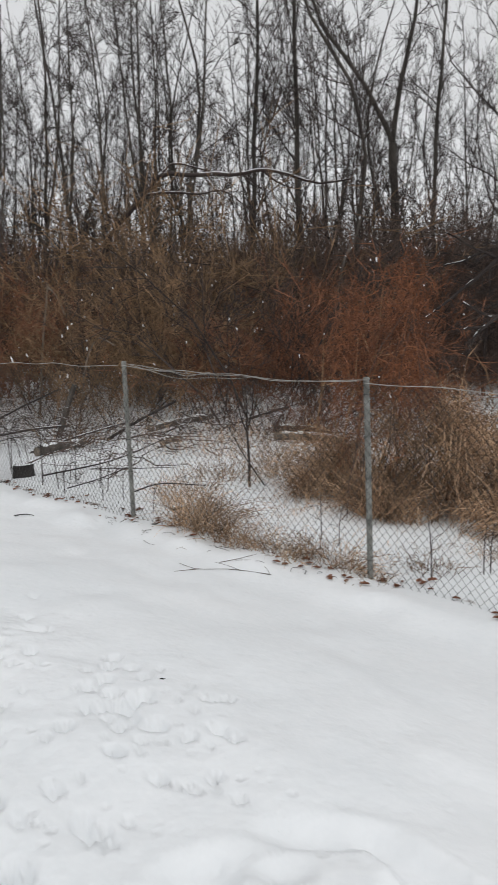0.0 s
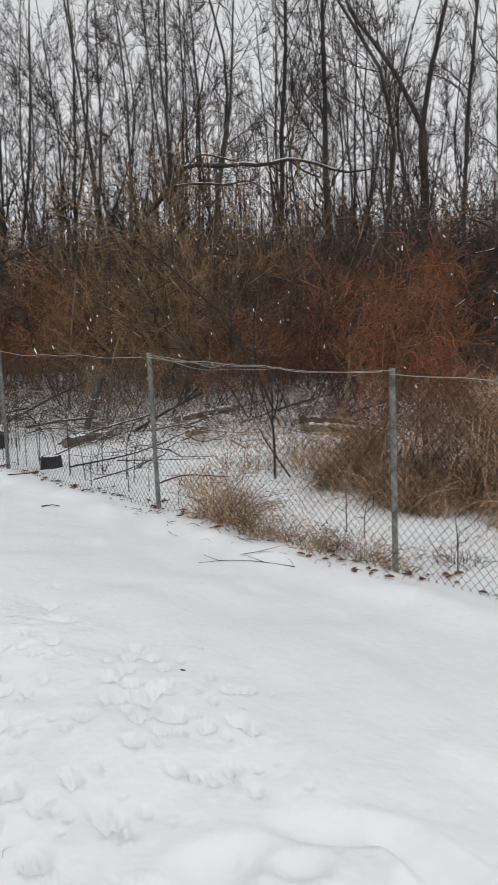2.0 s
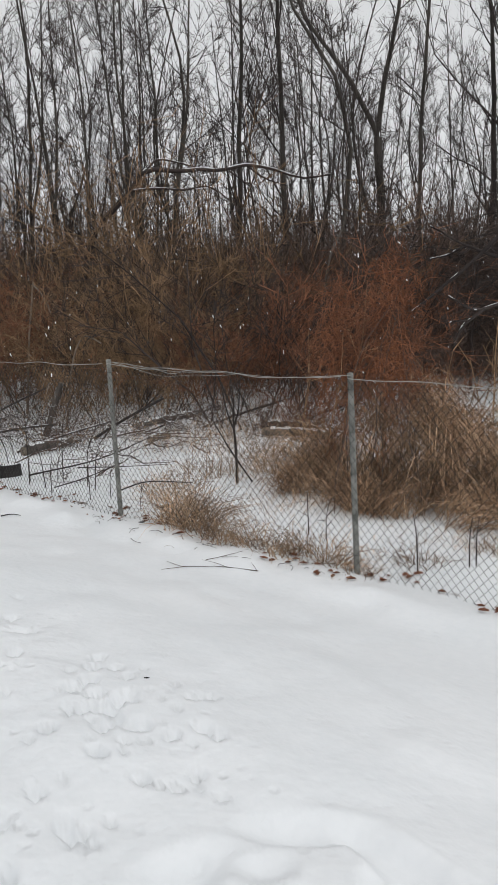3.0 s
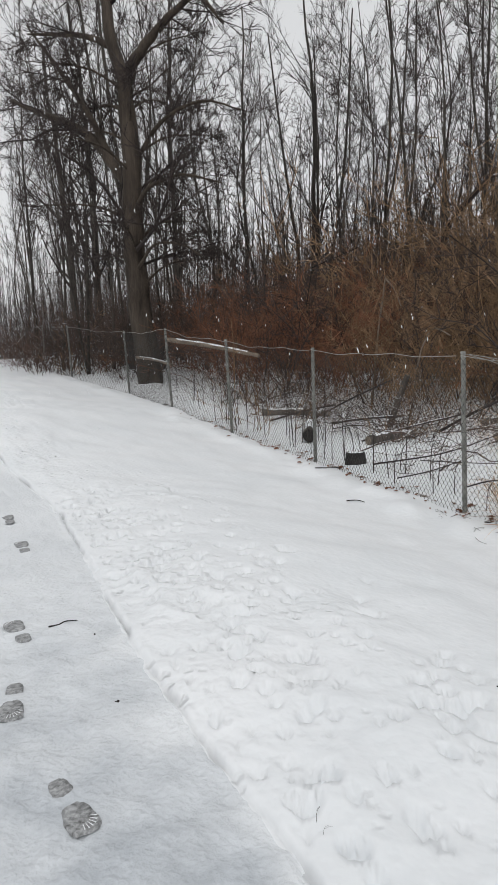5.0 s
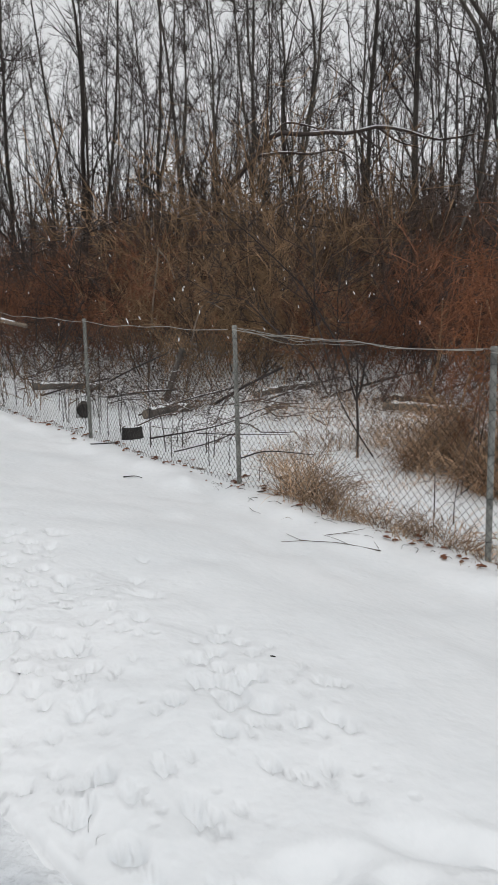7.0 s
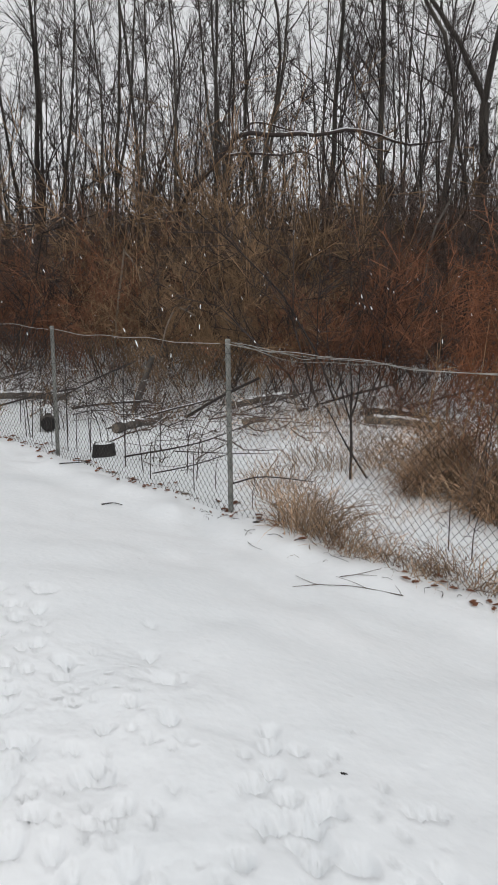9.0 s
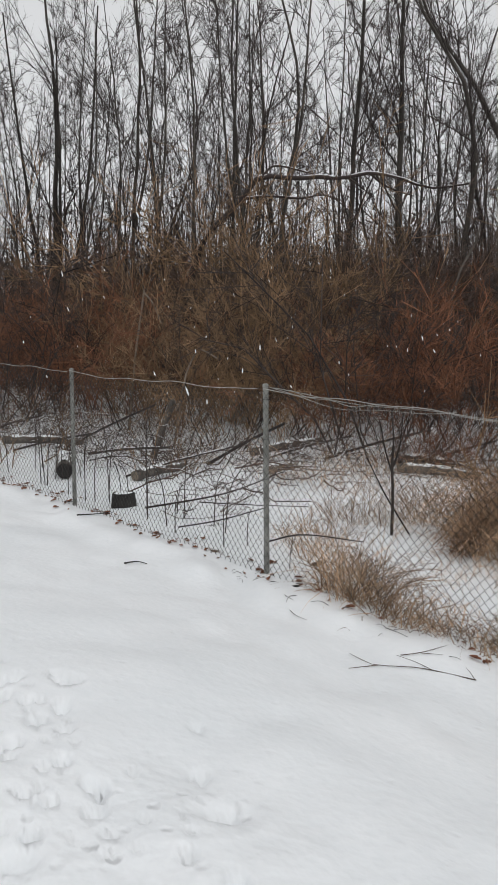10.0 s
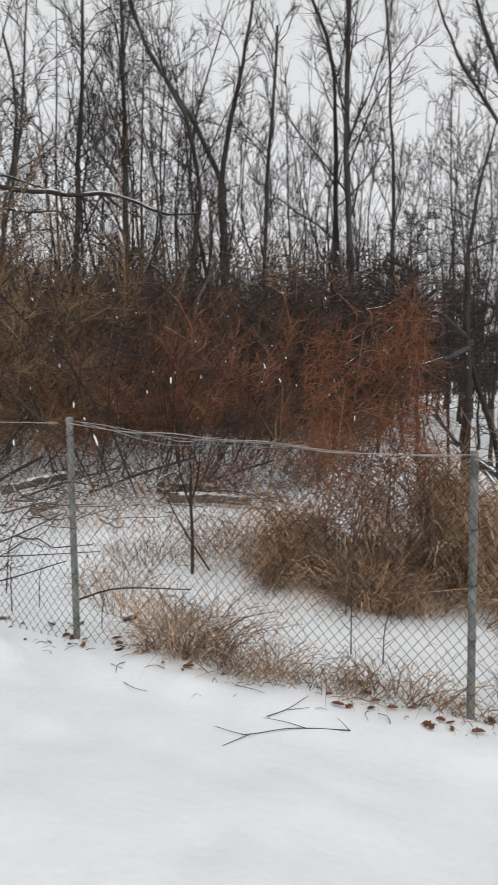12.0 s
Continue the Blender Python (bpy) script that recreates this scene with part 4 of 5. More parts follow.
reds = [make_shrub("dense leafless red-brown shrub in the snow", M_RED, 44, 2.7, 1.8, r=0.0055, shoot=0.4) for _ in range(3)]
olives = [make_shrub("dense leafless olive-brown shrub in the snow", M_OLIVE, 44, 3.0, 1.7, r=0.0055, shoot=0.42) for _ in range(3)]
greys = [make_shrub("tall leafless grey-brown thicket shrub", M_GREY, 34, 5.0, 2.3, r=0.008, shoot=0.55, fine=0.0055) for _ in range(2)]
lows = [make_shrub("low tangle of dark bare stems", (M_DARK, M_DUST, M_OLIVE)[n], 15, 1.3, 1.0, per=(4, 2, 2), arch_out=0.5, r=0.006, shoot=0.26, fine=0.0032, foot=0.15) for n in range(3)]
thickets = [make_shrub("tall dark leafless thicket at the edge of the wood", M_GREY, 30, 4.4, 2.4, per=(5, 8, 7), r=0.008, shoot=0.6, fine=0.0062) for _ in range(2)]
stout = [make_shrub("tall dark bare shrub with stout forking stems", M_TWIG, 9, 3.6, 1.2, per=(7, 3, 5), arch_out=0.35, r=0.013, shoot=0.4, fine=0.005) for _ in range(2)]
used = set()


def in_clearing(x, y):
    """The open snow under the trees beyond the mound of vines."""
    return x > 2.2 and math.atan2(x + 0.9, y - 1.7) > radians(22.5) and y < 34


def plant(kinds, x, y, size, lean=0.0):
    if in_clearing(x, y) and kinds[0] in reds + olives + greys + thickets or math.hypot(x + 9.5, y - 11.4) < 1.5:
        return None
    src = kinds[pick.randrange(len(kinds))]
    m = Matrix.Translation((x, y, land_z(x, y))) @ Matrix.Rotation(pick.uniform(0, 6.28), 4, "Z") @ Matrix.Rotation(lean, 4, "X") @ Matrix.Scale(size, 4)
    if src.name in used:
        return copy_thing(src, m)
    used.add(src.name)
    src.matrix_basis = m
    return src


for row, y0 in enumerate((11.0, 12.3, 13.7, 15.3, 17.0)):
    x = -1.15 * y0
    while x < 0.62 * y0:
        y = y0 + pick.uniform(-0.6, 0.6) + max(0, -x - 6) * 0.35
        red = float(np.interp(x / y, (-0.75, -0.45, -0.34, -0.14, -0.09, 0.14), (0.9, 0.85, 0.1, 0.05, 0.92, 0.95)))
        kinds = greys if pick.random() < (0.05, 0.08, 0.15, 0.25, 0.35)[row] else reds if pick.random() < red else olives
        size = pick.uniform(0.8, 1.15) * (0.86, 1.05, 1.18, 1.24, 1.28)[row]
        if x > 2.3 + 0.5 * row and row < 3:
            x += 1.5
            continue
        if x > 0.13 * y:
            kinds = greys
        if kinds is greys:
            size *= 0.62
        if x < -0.7 * y + 0.3:
            kinds, size = greys, size * pick.uniform(0.6, 0.9)
        if kinds is not greys:
            size *= float(np.interp(x / y, (-0.7, -0.42, -0.2), (0.7, 0.85, 1.08)))
        plant(kinds, x, y, size, pick.uniform(-0.12, 0.12))
        x += pick.uniform(1.2, 1.8)
for n in range(17):
    y = pick.uniform(9.8, 13.5)
    plant(stout, y * (-0.62 + 0.72 * (n + pick.uniform(0, 0.9)) / 17), y, pick.uniform(0.7, 1.1))
for x, y, size in ((0.85, 7.15, 0.5), (1.25, 7.2, 0.55), (1.6, 7.0, 0.48), (1.05, 6.75, 0.42)):
    plant(lows[2:], x, y, size * 2.3)
for y0 in (19.5,):
    x = -1.2 * y0
    while x < 0.62 * y0:
        plant(greys, x, y0 + pick.uniform(-1.2, 1.2), pick.uniform(0.7, 1.15) * (0.75 if x < -0.7 * y0 else 1))
        x += pick.uniform(1.7, 2.9)
for n in range(74):
    x = pick.uniform(-8.5, 2.6) if n < 66 else pick.uniform(-7.5, -1.2)
    y = float(fence_y(np.array(x))) + (pick.uniform(0.6, 3.6) if n < 66 else pick.uniform(1.3, 3.4))
    if n % 5 in (1, 3) or (x > -1.5 and y < 9.3) or (abs(x + 2.6) < 0.55 and y < 8.4):
        continue
    plant(lows[:2] if n > 40 else lows, x, y, pick.uniform(0.55, 1.15))

for n in range(17):
    plant(reds if n % 5 == 4 else lows[:2], pick.uniform(-1.6, 1.9), pick.uniform(9.4, 10.6), pick.uniform(0.4, 0.6) if n % 5 == 4 else pick.uniform(0.7, 1.1))
for _ in range(16):
    x = pick.uniform(-17, -9.5)
    plant(lows, x, float(fence_y(np.array(x))) + pick.uniform(0.7, 3.5), pick.uniform(1.1, 1.8))
for _ in range(20):
    a, d = radians(pick.uniform(-53, -40)), pick.uniform(17.5, 24)
    plant(lows[:2], 0.3 + d * math.sin(a), 0.5 + d * math.cos(a), pick.uniform(2.0, 2.9))
for _ in range(11):
    a, d = radians(pick.uniform(8, 27)), pick.uniform(14, 18)
    plant(greys, 0.3 + d * math.sin(a), 0.5 + d * math.cos(a), pick.uniform(0.72, 0.95))
for n in range(104):
    a, d = (pick.uniform(-41, 8), pick.uniform(17.5, 25)) if n < 64 else (pick.uniform(-14, 24), pick.uniform(16, 22))
    tall = float(np.interp(a, (-41, -33, -27, -20, -5, 24), (0.7, 0.72, 0.9, 0.97, 0.96, 0.98)))
    a = radians(a)
    plant(thickets, 0.3 + d * math.sin(a), 0.5 + d * math.cos(a), pick.uniform(0.85, 1.1) * tall)
for _ in range(30):
    a, d = radians(pick.uniform(8, 28)), pick.uniform(18, 26)
    plant(thickets, 0.3 + d * math.sin(a), 0.5 + d * math.cos(a), pick.uniform(0.88, 1.16))
for _ in range(20):
    y = pick.uniform(15.5, 24)
    plant(greys, y * pick.uniform(0.2, 0.62), y, pick.uniform(0.6, 0.95))


def far_woods():
    """The depth of the wood beyond the trees that can be told apart."""
    sh = Shape()
    for n, near, far, low, high, k, per, size in ((1500, 42, 60, 5, 12, 4, 11, 1.6), (1900, 40, 56, 2.5, 7.5, 3, 11, 1.3)):
        y = rng.uniform(near, far, n)
        x = rng.uniform(-1.35, 0.75, n) * y
        h = rng.uniform(low, high, n)
        t = np.linspace(0, 1, k)
        p = np.stack([x[:, None] + rng.normal(size=(n, 1)) * t * 0.8, y[:, None] + 0 * t, land(x, y)[:, None] - 0.2 + h[:, None] * t], -1)
        sh.tubes(p, rng.uniform(0.025, 0.07, n)[:, None] * np.linspace(1, 0.3, k), 3)
        shoots(sh, p, per, (0.15, 1.0), (20, 60), (size * 0.4, size * 1.2), 0.02, 0.3)
    return tagged(new("far_woods", sh.mesh("far_woods", M_FAR)), "far bare woodland stems, greyed for haze and dusted with snow", "woods", kind="stuff")


far_woods()


def brush_pile(x, y, w, count, turn, label):
    """A heap of fallen sticks."""
    ob = thing("brush_pile", label, "brush pile", group="heaps of fallen sticks")
    a = turn + rng.uniform(-1.5, 1.5, count)
    c = rng.normal(size=(count, 2)) * (w * 0.4, 0.35)
    c = np.stack([x + c[:, 0] * math.cos(turn) - c[:, 1] * math.sin(turn), y + c[:, 0] * math.sin(turn) + c[:, 1] * math.cos(turn)], -1)
    ln = rng.uniform(0.25, 0.95, count)
    z = land(c[:, 0], c[:, 1]) + rng.uniform(0.0, 0.36, count)
    tilt = rng.normal(size=count) * 0.28
    k = 6
    t = np.linspace(-0.5, 0.5, k)
    p = np.stack([c[:, :1] + np.cos(a)[:, None] * ln[:, None] * t, c[:, 1:] + np.sin(a)[:, None] * ln[:, None] * t, z[:, None] + (tilt * ln)[:, None] * t], -1)
    p += np.cumsum(rng.normal(size=p.shape) * 0.035, axis=1)
    p[..., 2] = np.maximum(p[..., 2], land(p[..., 0], p[..., 1]) + 0.004)
    r = (0.0025 + 0.009 * rng.uniform(0, 1, count) ** 2)[:, None] * np.linspace(1, 0.5, k)
    p2, r2 = grow(p, r, 4, (0.1, 0.98), (20, 60), 0.4, 3, 0.1, 0.2, r_min=0.003)
    for i in range(count):
        part("stick", Shape().tubes(p[i], r[i], 5).tubes(p2[i * 4:i * 4 + 4], r2[i * 4:i * 4 + 4], 3), M_DUST, ob)
        if i % 7 == 0:
            q = p[i].copy()
            q[:, 2] += r[i] * 0.8
            part("snow_cap", Shape().tubes(q, r[i] * 0.75, 5), M_SNOW, ob)
    return ob


for x, y, w, count, turn in ((-3.9, 9.2, 1.5, 36, 0.2), (-2.0, 7.5, 1.0, 20, 0.3), (-2.6, 9.5, 1.8, 44, -0.1), (-0.6, 9.5, 2.0, 36, 0.1), (-5.2, 9.9, 1.6, 36, -0.4), (-6.6, 10.9, 1.6, 30, -0.5),
                             (1.4, 9.4, 1.8, 30, 0.0), (-1.5, 8.6, 1.2, 26, 0.3)):
    brush_pile(x, y, w, count, turn, "heap of dark fallen branches dusted with snow")

# ---- dry grass and vines ----


def on_land(x, y, up):
    return (x, y, land_z(x, y) + up)


def grass(shape, x, y, count, height, spread, lean=(0.0, 0.0), droop=0.5, width=0.0045):
    a = rng.uniform(0, 2 * np.pi, count)
    d = spread * np.sqrt(rng.uniform(0, 1, count))
    base = np.stack([x + d * np.cos(a), y + d * np.sin(a), np.zeros(count)], -1)
    base[:, 2] = land(base[:, 0], base[:, 1]) - 0.02
    h = height * rng.uniform(0.45, 1.1, count)
    side = np.stack([np.cos(a), np.sin(a)], -1) * (0.25 * height) + rng.normal(size=(count, 2)) * height * 0.42 + np.array(lean) * height
    mid = base + np.stack([side[:, 0] * 0.35, side[:, 1] * 0.35, h * 0.75], -1)
    drop = rng.uniform(0, droop, count)
    tip = base + np.stack([side[:, 0], side[:, 1], h * (1 - drop)], -1)
    shape.blades(base, tip, mid, rng.uniform(0.6, 1.3, count) * width)


def tuft(shape, x, y, lift, count, size, spread, lean, width=0.0042, hang=-0.7):
    """Matted blades that start above the ground, on older growth, and hang over."""
    a = rng.uniform(0, 2 * np.pi, count)
    base = np.stack([x + rng.normal(size=count) * spread, y + rng.normal(size=count) * spread, np.full(count, land_z(x, y) + lift) + rng.normal(size=count) * 0.06], -1)
    reach = size * rng.uniform(0.5, 1.1, count)[:, None]
    out = np.stack([np.cos(a) * 0.7 + lean[0], np.sin(a) * 0.7 + lean[1], np.zeros(count)], -1) * reach
    bend = base + out * 0.45 + UP * reach * rng.uniform(0.3, 0.9, count)[:, None]
    tip = base + out + UP * reach * rng.uniform(hang, 0.6, count)[:, None]
    tip[:, 2] = np.maximum(tip[:, 2], land(tip[:, 0], tip[:, 1]) + 0.01)
    shape.blades(base, tip, bend, rng.uniform(0.6, 1.3, count) * width)


def clump(x, y, count, height, spread, label, **kw):
    ob = thing("dry_grass_clump", label, "grass", Matrix.Translation((0, 0, 0)), group="dry grass clumps")
    sh = Shape()
    grass(sh, x, y, count, height, spread, **kw)
    for _ in range(3):
        tuft(sh, x + pick.gauss(0, spread), y + pick.gauss(0, spread * 0.5), pick.uniform(0.02, height * 0.5), count // 4, height * 0.75, spread * 0.6, (pick.uniform(-0.5, 0.5), pick.uniform(-0.5, 0.3)))
    tagged(part("blade_mass", sh, M_STRAW, ob), kind="stuff")
    return ob


for i in range(30):
    u = (i + pick.uniform(-0.4, 0.4)) / 29
    x = -0.64 + max(u, 0) * 1.4
    y = float(fence_y(np.array(x))) + pick.uniform(-0.02, 0.16)
    if 0.3 < u < 0.95 and pick.random() < 0.22:
        continue
    h = float(np.interp(u, (0, 0.08, 0.25, 0.4, 1), (0.24, 0.4, 0.33, 0.2, 0.19))) * pick.uniform(0.55, 1.4)
    clump(x, y, pick.randrange(14, 48) + (8 if u < 0.28 else 0), h, pick.uniform(0.07, 0.14), "dry straw-coloured grass leaning against the fence", lean=(pick.uniform(-0.3, 0.5), pick.uniform(-0.4, 0.2)), droop=0.55 if u < 0.28 else 1.0, width=0.005)
# paler grass standing in the open snow behind
for i in range(16):
    clump(pick.uniform(-1.7, 0.7), pick.uniform(8.2, 10.4), pick.randrange(26, 48), pick.uniform(0.3, 0.55), pick.uniform(0.25, 0.5), "pale dry grass at the edge of the brush", droop=0.8)
for x, y, n, h, sp in ((-0.9, 6.6, 110, 0.36, 0.3), (-0.78, 6.1, 90, 0.3, 0.2), (-0.6, 5.75, 150, 0.3, 0.14), (-0.65, 7.4, 150, 0.36, 0.35), (0.1, 7.5, 220, 0.5, 0.35), (0.35, 7.0, 220, 0.55, 0.3), (1.75, 5.2, 170, 0.16, 0.25), (2.1, 5.6, 150, 0.3, 0.25),
                       (0.1, 6.0, 70, 0.16, 0.3), (0.5, 6.35, 90, 0.3, 0.25), (1.15, 4.75, 90, 0.14, 0.15)):
    clump(x, y, n, h, sp, "tuft of bent dry grass in the snow", droop=0.9)


def vine_mound():
    ob = thing("vine_mound", "tall mound of dry grass overgrown with rusty vines", "vines")
    straw, rust = Shape(), Shape()
    tussocks = [(pick.gauss(0, 0.5), pick.uniform(-1, 1)) for _ in range(17)]
    for i in range(140):
        u, v = tussocks[i % 17]
        u, v = u + pick.gauss(0, 0.07), v + pick.gauss(0, 0.14)
        x, y = 1.42 + u * 0.8, 6.5 + v * 0.45
        lift = pick.uniform(0.02, 1.08) * max(0.05, 1 - 0.55 * abs(u)) * (1 - 0.3 * abs(v))
        tuft(straw, x, y, lift, 54, pick.uniform(0.16, 0.42), 0.06, (pick.uniform(-0.4, 0.4), pick.uniform(-0.6, 0.2)), 0.0055, -1.1)
    for _ in range(26):
        tuft(straw, 0.55 + pick.gauss(0, 0.2), 6.95 + pick.gauss(0, 0.14), pick.uniform(0.03, 0.42), 56, pick.uniform(0.18, 0.4), 0.09, (pick.uniform(-0.5, 0.4), pick.uniform(-0.6, 0.2)), 0.0056, -0.9)
    for _ in range(26):
        w = pick.uniform(0, 6.28)
        grass(straw, 1.45 + 0.72 * math.cos(w), 6.45 + 0.42 * math.sin(w), 90, pick.uniform(0.3, 0.62), 0.16, droop=1.0, width=0.006)
    for x, y, n, h, sp in ((0.45, 7.0, 160, 0.45, 0.28), (0.75, 6.75, 120, 0.45, 0.25), (1.3, 6.25, 220, 0.4, 0.4), (1.9, 6.35, 180, 0.45, 0.3)):
        grass(straw, x, y, n, h, sp, droop=1.0, width=0.0055)
    tagged(part("dry_grass", straw, M_THATCH, ob), kind="stuff")
    k = 9
    for n, cx, cy, low, high, wide, length in ((820, 1.12, 6.35, 0.9, 2.12, 0.2, 0.045), (430, 0.68, 6.6, 0.8, 1.88, 0.17, 0.045), (330, 0.92, 6.5, 0.45, 1.6, 0.42, 0.06), (60, 0.95, 6.45, 0.9, 2.12, 0.36, 0.09)):
        a = rng.uniform(0, 2 * np.pi, n)
        top = rng.uniform(0, 1, n)
        radius = wide * np.interp(top, (0, 0.5, 0.85, 1), (1.35, 1.0, 0.8, 0.4)) * np.sqrt(rng.uniform(0.15, 1, n)) * (1 + 0.4 * np.sin(a * 3 + top * 9))
        p0 = np.stack([cx + np.cos(a) * radius, cy + np.sin(a) * radius, low + top * (high - low)], -1)
        way = unit(np.stack([-np.sin(a), np.cos(a), rng.normal(size=n) * 0.8], -1) + rng.normal(size=(n, 3)) * 0.6)
        out, step = [p0], rng.uniform(length * 0.3, length, n)[:, None]
        for _ in range(k - 1):
            way = unit(way + rng.normal(size=way.shape) * 0.45 - UP * 0.14)
            out.append(out[-1] + way * step)
        rust.tubes(np.stack(out, 1), rng.uniform(0.0017, 0.0036, n)[:, None] * np.linspace(1, 0.5, k), 3)
    tagged(part("vines", rust, M_RUST, ob, "tangled rusty-brown vines"), kind="stuff")
    q = []
    for _ in range(14):
        x, y = 1.05 + pick.uniform(-0.5, 0.5), 6.35 + pick.uniform(-0.4, 0.4)
        q.append(resample([(x, y, land_z(x, y) - 0.05), (x * 0.6 + 0.43, y * 0.6 + 2.54, 1.0), (1.1 + pick.uniform(-0.25, 0.25), 6.35 + pick.uniform(-0.2, 0.2), pick.uniform(1.5, 2.1))], 7))
    q = np.array(q)
    for line in q + rng.normal(size=q.shape) * 0.03:
        part("stem", Shape().tubes(line, np.linspace(0.0045, 0.002, 7), 5), M_GREY, ob)
    return ob



vine_mound()


def flattened_grass(x, y):
    """Last year's grass beaten down into a mat."""
    ob = thing("dry_grass_clump", "flattened mat of brown dry grass lying on snow", "grass", group="dry grass clumps")
    sh = Shape()
    for i in range(7):
        tuft(sh, x + (i - 3) * 0.07, y + 0.05 * math.sin(i * 2.3), 0.03 + 0.02 * (i % 3), 44, 0.24, 0.05, (0.9, -0.25), 0.0055, -0.35)
    tagged(part("blade_mass", sh, M_THATCH, ob), kind="stuff")
    return ob


flattened_grass(1.66, 5.74)


def snow_lump(x, y, size):
    """Snow lying on a tussock."""
    ob = new("snow_lump", Shape().lathe([(0.002, -0.35), (0.9, -0.3), (1.0, 0.05), (0.82, 0.42), (0.45, 0.62), (0.002, 0.68)], 14, 0.09).mesh("snow_lump", M_SNOW))
    ob.matrix_basis = Matrix.Translation(on_land(x, y, size * 0.12)) @ Matrix.Rotation(x * 9, 4, "Z") @ Matrix.Diagonal((size * 1.3, size * 0.9, size * 0.75, 1))
    return tagged(ob, "rounded lump of snow on a grass tussock", "snow", "snow lumps by the mound")



for x, y, size in ((1.98, 6.28, 0.09), (2.08, 6.12, 0.075), (1.9, 6.12, 0.06), (1.82, 5.98, 0.05), (2.2, 6.35, 0.1), (0.72, 6.42, 0.055), (0.2, 6.95, 0.05)):
    snow_lump(x, y, size)

# ---- single things behind the fence ----


def sapling(x, y):
    z = land_z(x, y)
    tree = thing("sapling", "thin dark cut-back sapling in the snow behind the fence", "tree", Matrix.Translation((x, y, z)))
    stem = np.array([(0, 0, -0.05), (0.005, 0, 0.3), (-0.005, 0, 0.55), (0.0, 0, 0.72)])
    part("trunk", Shape().tubes(resample(stem, 8), np.linspace(0.014, 0.01, 8), 8), M_TWIG, tree)
    limbs = np.array([resample(p, 6) for p in ([(0, 0, 0.5), (-0.06, 0, 0.68), (-0.11, 0.02, 0.92)], [(0, 0, 0.55), (0.05, 0, 0.72), (0.07, 0, 0.98)], [(0, 0, 0.66), (0.0, 0.02, 0.8), (-0.02, 0.02, 1.0)],
                                              [(0.14, 0.05, 0.0), (-0.05, 0, 0.32), (-0.2, -0.02, 0.62)])])
    rad = np.linspace(0.009, 0.004, 6) * np.ones((4, 1))
    sh = Shape().tubes(limbs, rad, 5)
    p2, r2 = grow(limbs, rad, 7, (0.3, 0.98), (20, 50), 0.35, 4, 0.1, 0.15, r_min=0.002)
    part("branch_mass", sh.tubes(p2, r2, 3), M_TWIG, tree)
    return tree


sapling(-0.325, 6.86)


def stump(x, y):
    z = land_z(x, y)
    ob = thing("tree_stump", "low blackened tree stump in the snow", "stump", Matrix.Translation((x, y, z)))
    part("wood", Shape().lathe([(0.002, -0.1), (0.15, -0.1), (0.135, 0.0), (0.125, 0.12), (0.12, 0.2), (0.112, 0.208), (0.06, 0.2), (0.002, 0.203)], 20, 0.05), M_CHAR, ob)
    part("snow_patch", Shape().lathe([(0.002, 0.206), (0.05, 0.213), (0.085, 0.212), (0.1, 0.2)], 16, 0.12), M_SNOW, ob)
    return ob


stump(-2.75, 7.16).scale = (0.85, 0.85, 0.62)


def log(a, b, r, label, mat=M_LOG, snow=True, name="log", end_mat=None):
    """A fallen log from a to b with sawn ends and snow along its back."""
    a, b = np.array(a, float), np.array(b, float)
    ob = thing(name, label, "log", Matrix.Translation(tuple(a)))
    p = resample([(0, 0, 0), tuple((b - a) * 0.5 + (0, 0, 0.02)), tuple(b - a)], 10)
    rad = r * np.linspace(1, 0.86, 10) * (1 + 0.06 * np.sin(np.arange(10) * 2.1))
    part("wood", Shape().tubes(p, rad, 12), mat, ob)
    for end, q in ((0, p[0]), (-1, p[-1])):
        d = unit(p[1] - p[0]) * (-0.004 if end == 0 else 0.004)
        disc = np.array([q - d, q + d, q + d * 1.2])
        part("cut_end", Shape().tubes(disc, np.array((rad[end] * 0.99, rad[end] * 0.97, 0.001)), 12), end_mat or (M_CHAR if mat is M_CHAR else M_CUT), ob)
    if snow:
        q = p[1:-1].copy()
        q[:, 2] += rad[1:-1] * 0.6
        part("snow_cap", Shape().tubes(resample(q, 14), r * 0.72 * (0.85 + 0.2 * np.sin(np.arange(14) * 1.9)), 8), M_SNOW, ob, "ridge of white snow")
    return ob


log(on_land(-2.98, 7.99, 0.05), on_land(-2.68, 8.66, 0.06), 0.055, "short sawn log lying in the brush under snow")
log(on_land(-3.7, 7.85, 0.09), on_land(-4.0, 8.4, 0.09), 0.085, "dark round log end among the brush", end_mat=M_CHAR)
log(on_land(-0.45, 10.0, 0.07), on_land(0.3, 10.05, 0.07), 0.06, "dark fallen log in the wood", M_CHAR)
log(on_land(-3.36, 9.5, 0.0), (-3.1, 9.55, 0.98), 0.045, "broken grey stub leaning in the brush", M_LOG, snow=True, name="broken_stub")
log(on_land(-1.72, 8.8, 0.06), on_land(-1.5, 8.95, 0.1), 0.05, "pale rotten log piece with snow", M_PALE)
log(on_land(1.95, 6.0, 0.03), on_land(2.5, 6.3, 0.08), 0.07, "snow-covered log beside the grass", M_PALE)
log(on_land(-0.35, 9.3, 0.06), on_land(0.55, 9.35, 0.08), 0.055, "dark fallen log under snow behind the sapling")
log(on_land(-2.2, 9.9, 0.12), on_land(-1.3, 10.1, 0.2), 0.05, "dark fallen log under snow in the brush")
log(on_land(-5.2, 9.1, 0.1), on_land(-4.2, 9.3, 0.12), 0.05, "dark fallen log under snow in the brush")
